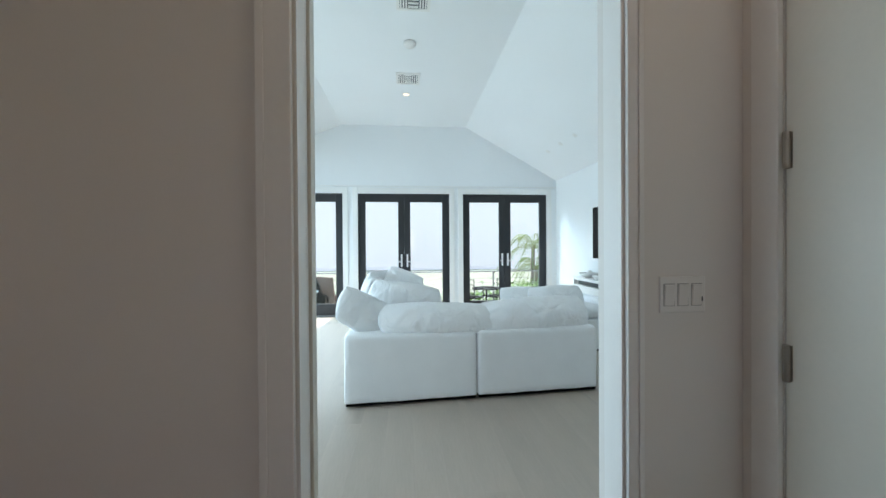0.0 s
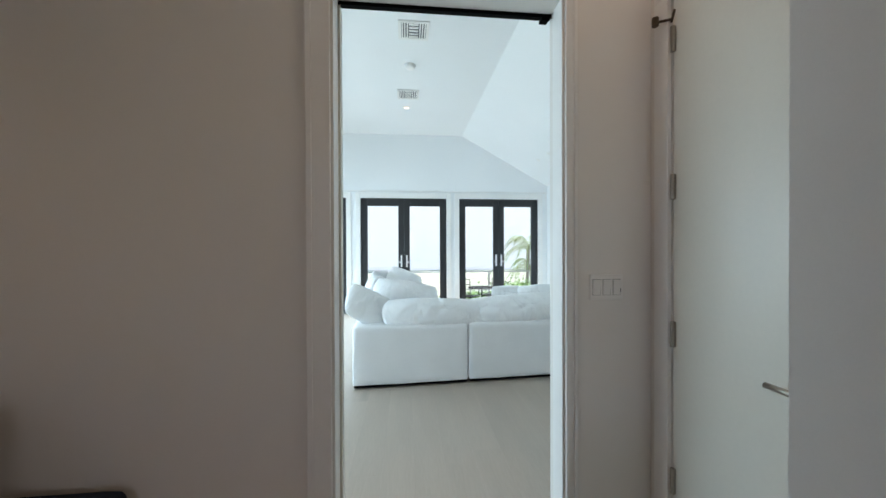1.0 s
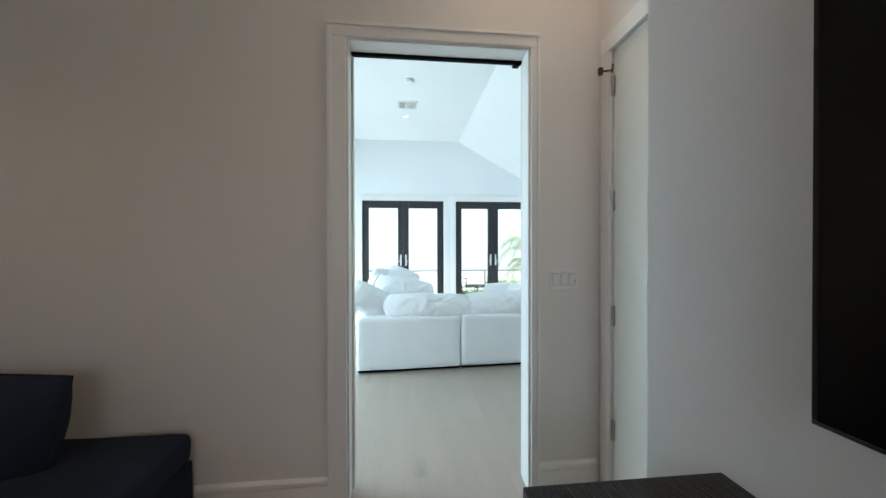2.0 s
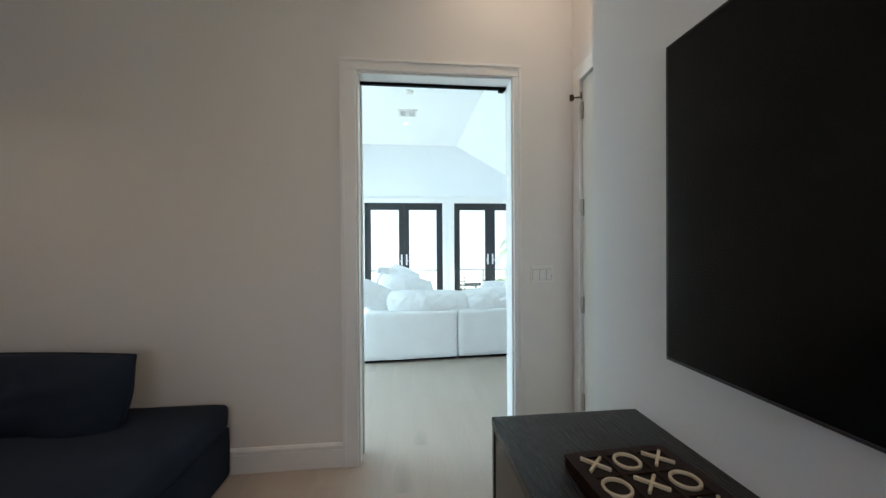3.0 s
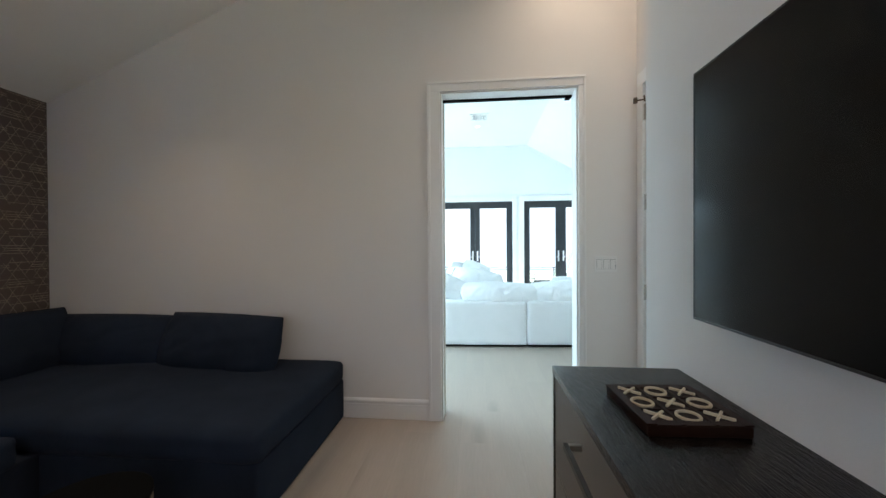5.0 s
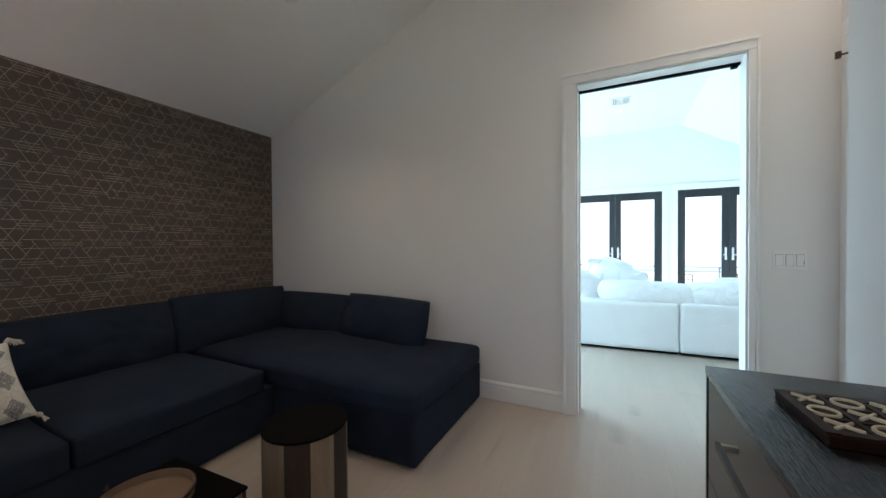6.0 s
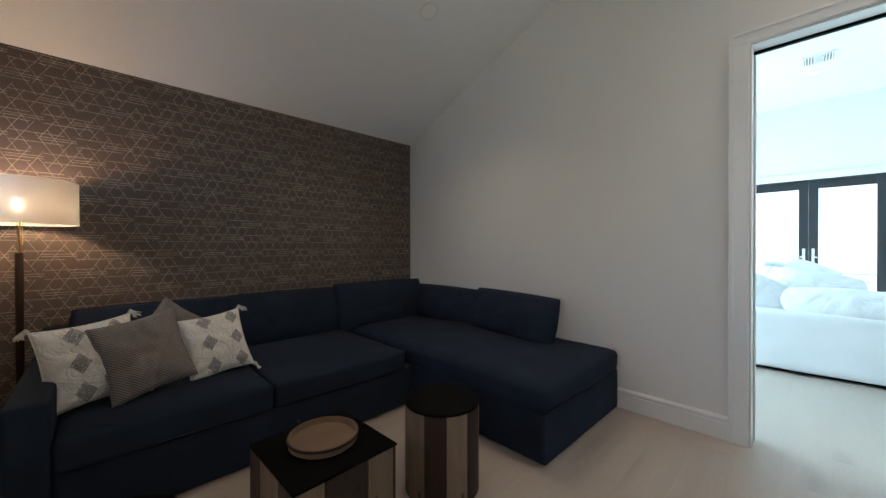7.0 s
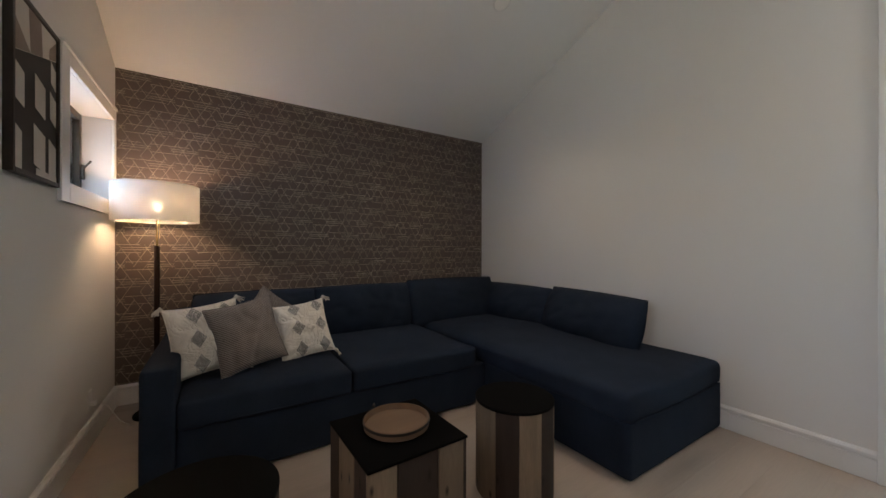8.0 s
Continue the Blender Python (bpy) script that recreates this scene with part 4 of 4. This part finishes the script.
def drum(name, x, y, r, turn, label, first):
    d = thing(name, label, "side table", (x, y, 0), turn, group="round drum side tables")
    k = 11
    for i in range(k):
        q = 360 * i / k
        w = 2 * (r - 0.004) * math.tan(math.pi / k)
        bm = bmesh.new()
        rows = []
        for a in range(6):
            g = radians(-90) + (a / 5 - 0.5) * 2 * math.pi / k * 0.985
            rows.append([bm.verts.new((rr * math.cos(g), -z_, rr * math.sin(g))) for rr, z_ in ((r, 0.001), (r, TH - 0.012), (r - 0.018, TH - 0.012), (r - 0.018, 0.001))])
        for a in range(5):
            for j in range(4):
                bm.faces.new((rows[a][j], rows[a + 1][j], rows[a + 1][(j + 1) % 4], rows[a][(j + 1) % 4]))
        bm.faces.new(rows[0])
        bm.faces.new(rows[-1])
        ob = part("stave", bm, PLANKL if (i + first) % 2 else PLANKD, d)
        ob.matrix_basis = pose(0, 0, 0, 0, 0, q) @ pose(0, 0, 0, -90, 0, 0)
    part("top", lathe([(0.0, TH - 0.0115), (r + 0.002, TH - 0.0115), (r + 0.002, TH - 0.001), (r, TH), (0.0, TH)], 56), BLACKM, d, "thin black metal top")


drum("drum_table", -1.168, -0.494, 0.187, 4, "round side table of reclaimed staves with a black top", 1)
drum("drum_table", -1.13, -1.765, 0.213, 40, "round stave side table with black top beside the sofa arm", 0)

tray = thing("wooden_tray", "round pale wooden tray with dark leather band and handle", "tray", (-1.205, -1.105, TH))
part("dish", lathe([(0.0, 0.0), (0.122, 0.0), (0.13, 0.006), (0.1315, 0.036), (0.1275, 0.037), (0.125, 0.013), (0.0, 0.011)], 56), TRAYW, tray, smooth=False)
part("band", lathe([(0.132, 0.025), (0.1348, 0.025), (0.1348, 0.0345), (0.132, 0.0345), (0.132, 0.025)], 56), LEATHER, tray, "dark leather band")
a = radians(200)
hd = part("handle", tube([(0.135 * math.cos(a), 0.135 * math.sin(a), 0.005), (0.136 * math.cos(a), 0.136 * math.sin(a), 0.052), (0.122 * math.cos(a + 0.15), 0.122 * math.sin(a + 0.15), 0.052)], 0.0045, 8), LEATHER, tray, "dark leather handle")

# ---- living room: white sectional ----
WS = pose(0.771, 2.968, 0, 0, 0, 2.9)
MW, MD, MH = 1.10, 1.05, 0.585


def module(m, back, side, label, seed):
    """A slipcovered sofa seat: base, back (towards local -y) and an optional side back (local -x or +x)."""
    t = thing("sofa_module", label, "sofa", group="white sectional modules")
    t.matrix_basis = m
    part("base", block(-MW / 2, MW / 2, -MD / 2, MD / 2, 0.031, 0.40, r=0.02, crease=0.006, seed=seed), SLIP, t, smooth=True)
    if back:
        part("back", block(-MW / 2 - 0.002, MW / 2 + 0.002, -MD / 2 - 0.003, -MD / 2 + 0.23, 0.03, MH, r=0.04, crease=0.007, seed=seed + 3, cuts=15), SLIP, t, smooth=True)
    if side:
        part("side_back", block(side * MW / 2 - (0.23 if side > 0 else 0), side * MW / 2 + (0.23 if side < 0 else 0), -MD / 2 + (0.232 if back else 0), MD / 2, 0.03, MH, r=0.04, crease=0.006, seed=seed + 4), SLIP, t, smooth=True)
    x0, x1 = -MW / 2 + (0.235 if side < 0 else 0.01), MW / 2 - (0.235 if side > 0 else 0.01)
    part("seat_cushion", block(x0, x1, -MD / 2 + 0.235 if back else -MD / 2 + 0.01, MD / 2 - 0.005, 0.395, 0.53, r=0.06, crease=0.008, seed=seed + 5, puff=0.04), SLIP, t, smooth=True)
    part("underside", box(-MW / 2 + 0.012, MW / 2 - 0.012, -MD / 2 + 0.012, MD / 2 - 0.012, 0.012, 0.0305), BLACKM, t, "black dust cover under the seat")
    for x in (-MW / 2 + 0.08, MW / 2 - 0.08):
        for y in (-MD / 2 + 0.08, MD / 2 - 0.08):
            part("foot", box(x - 0.03, x + 0.03, y - 0.03, y + 0.03, 0, 0.0115), BLACKM, t)


WL = "white slipcovered sofa module with loose feather cushions"
module(WS @ pose(-MW / 2 - 0.004, MD / 2, 0), True, -1, WL, 1)
module(WS @ pose(MW / 2 + 0.004, MD / 2, 0), True, 0, WL, 2)
module(WS @ pose(-MW / 2 - 0.004, MD * 1.5 + 0.01, 0), False, -1, WL, 3)
module(WS @ pose(MW * 1.5 + 0.012, MD * 1.5 + 0.01, 0), False, 1, WL, 4)


def feather(x, y, z, w, h, t, turn, lean, roll, seed, label="large white feather-filled back cushion, creased"):
    p = thing("back_cushion", label, "cushion", group="white back cushions")
    p.matrix_basis = pose(x, y, z, 0, 0, turn) @ pose(0, 0, 0, lean, 0, 0) @ pose(0, 0, 0, 0, roll, 0)
    part("cover", pillow(w, h, t, seed, 0.019, 44, 0.02, 0.55, 0.5, 0.9), FEATHER, p, smooth=True)


feather(0.46, 3.09, 0.67, 1.09, 0.32, 0.24, 3, -34, 2, 11)
feather(1.33, 3.14, 0.685, 1.08, 0.34, 0.24, 2, -34, -2.5, 12)
feather(-0.16, 3.22, 0.69, 0.66, 0.40, 0.24, 44, -30, 36, 13)
feather(0.16, 3.52, 0.80, 0.74, 0.36, 0.22, 8, -36, 12, 14, "white throw cushion lying across the sofa corner")
feather(-0.24, 4.10, 0.74, 0.90, 0.46, 0.24, 86, 18, 2, 15)
feather(-0.20, 4.60, 0.80, 0.66, 0.44, 0.22, 60, 20, 8, 16, "white throw cushion leaning on the sofa side")
feather(0.12, 4.55, 0.82, 0.52, 0.42, 0.18, 15, -24, 24, 17, "crumpled white throw cushion on the sofa")
feather(1.70, 4.62, 0.60, 0.64, 0.34, 0.20, 10, -25, 2, 18, "white throw cushion on the far seat")
feather(2.10, 4.45, 0.62, 0.74, 0.36, 0.22, -8, -28, -3, 19, "white throw cushion on the far seat")

# console and television by the living room wall
lc = thing("floating_console", "white floating console with an open dark shelf slot", "cabinet")
part("top", box(2.83, LX1 - 0.001, 3.7, 5.49, 0.765, 0.803, 0.003), PLASTIC, lc)
part("shelf_back", box(2.91, LX1 - 0.001, 3.72, 5.44, 0.69, 0.764), GREY, lc)
part("side_panel", box(2.84, 2.9095, 5.45, 5.485, 0.27, 0.764), PLASTIC, lc)
part("body", box(2.84, LX1 - 0.001, 3.71, 5.445, 0.27, 0.69, 0.003), PLASTIC, lc)
bowl = thing("white_bowl", "wide white ceramic bowl on the console", "bowl", (2.98, 5.25, 0.803))
part("bowl_body", lathe([(0.0, 0.0), (0.05, 0.0), (0.14, 0.055), (0.15, 0.08), (0.145, 0.08), (0.13, 0.055), (0.045, 0.012), (0.0, 0.01)], 32), PLASTIC, bowl, smooth=True)
part("ornament", put(cushion(0.09, 0.07, 0.09, 0.034, 0, 7, 0.01, 3), pose(0.02, 0, 0.075)), PLASTIC, bowl, smooth=True)
bowl2 = thing("white_dish", "small white ceramic dish on the console", "dish", (2.98, 4.95, 0.803))
part("dish", lathe([(0.0, 0.0), (0.06, 0.0), (0.09, 0.05), (0.085, 0.07), (0.08, 0.05), (0.0, 0.012)], 28), PLASTIC, bowl2, smooth=True)
ltv = thing("television", "black flat television on the living room wall", "television")
part("screen", box(3.0, 3.006, 3.7, 5.16, 1.11, 1.88), SCREEN, ltv)
part("shell", box(3.0065, LX1 - 0.001, 3.71, 5.15, 1.12, 1.87, 0.004), BEZEL, ltv)

# ---- outside ----
structure("terrace", box(-9, 9, LY + 0.18, 9.5, -0.65, -0.40), DECK, "pale stone terrace outside the glass doors", "terrace")
bm = bmesh.new()
n = 60
grid = []
for i in range(n + 1):
    row = []
    for j in range(n + 1):
        y = -60 + 700 * (j / n) ** 2.2
        x = (i / n - 0.5) * (160 + 2.2 * max(0, y))
        z = -6.0 + 1.2 * noise.noise(Vector((x * 0.03, y * 0.03, 0)))
        z += 0.8 * noise.noise(Vector((x * 0.006, y * 0.008, 5))) - max(0, y - 50) * 0.06
        row.append(bm.verts.new((x, y, z)))
    grid.append(row)
for i in range(n):
    for j in range(n):
        bm.faces.new((grid[i][j], grid[i + 1][j], grid[i + 1][j + 1], grid[i][j + 1]))
structure("ground", bm, GROUND, "dry pale green land falling away below the house", "ground", True)
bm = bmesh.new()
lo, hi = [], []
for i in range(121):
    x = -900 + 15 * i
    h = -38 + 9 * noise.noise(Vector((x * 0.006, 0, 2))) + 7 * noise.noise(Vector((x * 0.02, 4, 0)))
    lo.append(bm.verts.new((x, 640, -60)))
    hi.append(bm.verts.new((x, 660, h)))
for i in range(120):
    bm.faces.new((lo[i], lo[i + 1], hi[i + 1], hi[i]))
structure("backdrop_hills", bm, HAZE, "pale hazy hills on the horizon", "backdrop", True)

bm = bmesh.new()
bm.faces.new([bm.verts.new(c) for c in ((-1500, 820, -120), (1500, 820, -120), (1500, 820, 900), (-1500, 820, 900))])
structure("backdrop_sky", bm, glow("hazy_sky", (0.82, 0.93, 1.0), 0.27), "bright hazy white sky", "backdrop")

rail = thing("terrace_railing", "slim metal cable railing along the terrace edge", "railing")
part("top_rail", box(-8, 8, 9.28, 9.33, 0.615, 0.645, 0.004), STEEL, rail)
for i in range(13):
    x = -7.7 + 1.27 * i
    part("post", box(x - 0.02, x + 0.02, 9.285, 9.325, -0.40, 0.615), STEEL, rail)
for i in range(7):
    z = -0.27 + 0.12 * i
    part("cable", rod((-8, 9.305, z), (8, 9.305, z), 0.005, 6), STEEL, rail)


def leaf_clump(name, n, spread, size, material, seed, parent=None):
    """Many small leaves scattered in an uneven cloud."""
    rnd = random.Random(seed)
    v, f = [], []
    for i in range(n):
        c = Vector((rnd.gauss(0, 0.45) * spread[0], rnd.gauss(0, 0.45) * spread[1], min(0.72, abs(rnd.gauss(0, 0.42))) * spread[2]))
        q = Euler((rnd.uniform(-1, 1), rnd.uniform(-1, 1), rnd.uniform(0, 6.3))).to_matrix()
        k = len(v)
        s_ = size * rnd.uniform(0.6, 1.4)
        for a in ((-1, 0, 0), (0, -0.35, 0.1), (1.2, 0, 0), (0, 0.35, 0.1)):
            v.append(c + q @ (Vector(a) * s_))
        f += [(k, k + 1, k + 2), (k, k + 2, k + 3)]
    me = bpy.data.meshes.new(name)
    me.from_pydata(v, [], f)
    me.materials.append(material)
    ob = new(name, me)
    ob.parent = parent
    return ob


rnd = random.Random(7)
for x, y, z, sx, sz in ((-5.2, 11.2, -1.5, 1.6, 2.3), (-3.4, 11.5, -1.4, 1.3, 2.2), (-1.6, 11.8, -1.7, 1.4, 1.9), (0.6, 12.4, -1.9, 1.5, 1.9), (2.6, 11.6, -1.5, 1.3, 2.2), (4.2, 11.2, -1.2, 1.4, 2.3), (5.6, 11.6, -1.2, 1.5, 2.4), (7.2, 12.0, -1.2, 1.5, 2.4)):
    sh = thing("garden_shrub", "bright green leafy shrub below the terrace railing", "shrub", (x, y, z), group="terrace shrubs")
    part("trunk", rod((0, 0, -4.5), (0, 0, 0.7), 0.08, 8, 0.03), BARK, sh)
    leaf_clump("crown", 1500, (sx, sx * 0.8, sz * 0.75), 0.085, LEAF, rnd.randint(0, 999), sh)


def palm(x, y, z, height, seed, fronds=17, reach=1.5):
    r_ = random.Random(seed)
    p = thing("palm_tree", "green palm with arching feathery fronds", "tree", (x, y, z), group="palms beyond the terrace")
    bm = bmesh.new()
    a = Vector((0, 0, -0.5))
    for i in range(8):
        b = a + Vector((0.04 * r_.uniform(-1, 1), 0.04 * r_.uniform(-1, 1), (height + 0.5) / 8))
        rod(a, b + Vector((0, 0, 0.03)), 0.13 - 0.008 * i, 10, 0.115 - 0.008 * i, bm=bm)
        a = b
    part("trunk", bm, BARK, p, smooth=True)
    v, f = [], []
    for k in range(fronds):
        g, up = 2.4 * k + r_.uniform(-0.3, 0.3), r_.uniform(0.1, 1.25)
        L = reach * r_.uniform(0.75, 1.15)
        d = Vector((math.cos(g), math.sin(g), 0))
        side = Vector((-d.y, d.x, 0))
        last = None
        for i in range(30):
            t = i / 29
            c = a + d * (L * t * (0.55 + 0.45 * (1.3 - up))) + Vector((0, 0, L * (up * t - 1.05 * t * t)))
            w = 0.42 * reach * 0.6 * math.sin(math.pi * min(1, 0.12 + 0.9 * t))
            for s_ in (-1, 1):
                tip = c + side * s_ * w + d * 0.16 - Vector((0, 0, 0.10 + 0.16 * t + r_.uniform(0, 0.06)))
                q = len(v)
                v += [c, c + d * 0.013, tip]
                f.append((q, q + 1, q + 2))
            if last is not None:
                q = len(v)
                v += [last + side * 0.01, last - side * 0.01, c - side * 0.008, c + side * 0.008]
                f.append((q, q + 1, q + 2, q + 3))
            last = c
    me = bpy.data.meshes.new("crown")
    me.from_pydata(v, [], f)
    me.materials.append(FROND)
    new("crown", me).parent = p


palm(4.75, 12.6, -5.5, 6.8, 3, 22, 1.35)
palm(5.2, 13.2, -5.5, 6.0, 8, 18, 1.2)


def terrace_chair(x, y, turn, material, label):
    c = thing("terrace_chair", label, "chair", (x, y, -0.40), turn, group="terrace chairs")
    part("seat", box(-0.27, 0.27, -0.27, 0.27, 0.40, 0.45, 0.01), material, c)
    part("backrest", put(box(-0.27, 0.27, -0.02, 0.02, 0, 0.62, 0.01), pose(0, 0.27, 0.43, -8, 0, 0)), material, c)
    for sx in (-1, 1):
        part("arm", box(sx * 0.28 - 0.025, sx * 0.28 + 0.025, -0.25, 0.28, 0.62, 0.65, 0.008), material, c)
        for sy in (-1, 1):
            part("leg", box(sx * 0.27 - 0.018, sx * 0.27 + 0.018, sy * 0.25 - 0.018, sy * 0.25 + 0.018, 0, 0.62), material, c)


terrace_chair(-1.52, 8.35, 150, WICKER, "brown woven wicker armchair on the terrace")
table = thing("terrace_table", "pale blue topped terrace dining table", "table", (-2.4, 8.3, -0.40))
part("tabletop", box(-0.6, 0.6, -0.5, 0.5, 0.71, 0.75, 0.006), TABLEB, table)
for sx in (-1, 1):
    for sy in (-1, 1):
        part("leg", box(sx * 0.54 - 0.025, sx * 0.54 + 0.025, sy * 0.44 - 0.025, sy * 0.44 + 0.025, 0, 0.71), BLACKM, table)
terrace_chair(-1.85, 7.75, 20, BLACKM, "black metal terrace chair by the table")


def bistro(x, y, turn):
    c = thing("bistro_chair", "black wrought metal terrace chair", "chair", (x, y, -0.40), turn, group="black terrace set")
    part("seat", box(-0.22, 0.22, -0.22, 0.22, 0.44, 0.46, 0.004), BLACKM, c)
    for sx in (-1, 1):
        part("leg", rod((sx * 0.2, -0.2, 0), (sx * 0.2, -0.2, 0.64), 0.011, 8), BLACKM, c)
        part("leg", rod((sx * 0.2, 0.24, 0), (sx * 0.2, 0.26, 0.92), 0.011, 8), BLACKM, c)
        part("arm", rod((sx * 0.2, -0.2, 0.64), (sx * 0.2, 0.25, 0.66), 0.011, 8), BLACKM, c)
    for z in (0.90, 0.78, 0.66, 0.56):
        part("back_slat", rod((-0.2, 0.255, z), (0.2, 0.255, z), 0.01, 8), BLACKM, c)


bistro(1.75, 8.6, 140)
bistro(2.35, 8.75, 215)
bt = thing("bistro_table", "small round black metal terrace table", "table", (2.02, 8.2, -0.40), group="black terrace set")
part("tabletop", lathe([(0, 0.70), (0.34, 0.70), (0.34, 0.72), (0, 0.72)], 36), BLACKM, bt)
part("pedestal", rod((0, 0, 0.02), (0, 0, 0.70), 0.022, 12), BLACKM, bt)
part("foot_plate", lathe([(0, 0), (0.22, 0), (0.21, 0.02), (0, 0.02)], 32), BLACKM, bt)

# ---- floor planks ----
PW, GAP = 0.19, 0.0002
bm = box(-PW / 2 + GAP / 2, PW / 2 - GAP / 2, -0.5, 0.5, -0.005, 0, 0.0)
bmesh.ops.bevel(bm, geom=[e for e in bm.edges if all(v.co.z > -0.001 for v in e.verts) and abs(e.verts[0].co.x - e.verts[1].co.x) < 1e-5], offset=0.0002, segments=1, affect="EDGES")
pm = bpy.data.meshes.new("plank")
bm.to_mesh(pm)
bm.free()
pm.materials.append(FLOOR)
rnd = random.Random(21)
x = X0 + 0.05
while x < LX1:
    y = YS - rnd.uniform(0.1, 1.7)
    while y < LY:
        L = rnd.choice((1.5, 1.8, 2.1, 2.4))
        a, b = max(y, (YS if x < X2 + 0.15 else YN + 0.06) - 0.05), min(y + L, LY + 0.02)
        if b - a > 0.05:
            ob = new("plank", pm)
            ob.parent = floor_
            ob.matrix_basis = Matrix.LocRotScale((x, (a + b) / 2, 0), None, (1, b - a - GAP, 1))
        y += L
    x += PW
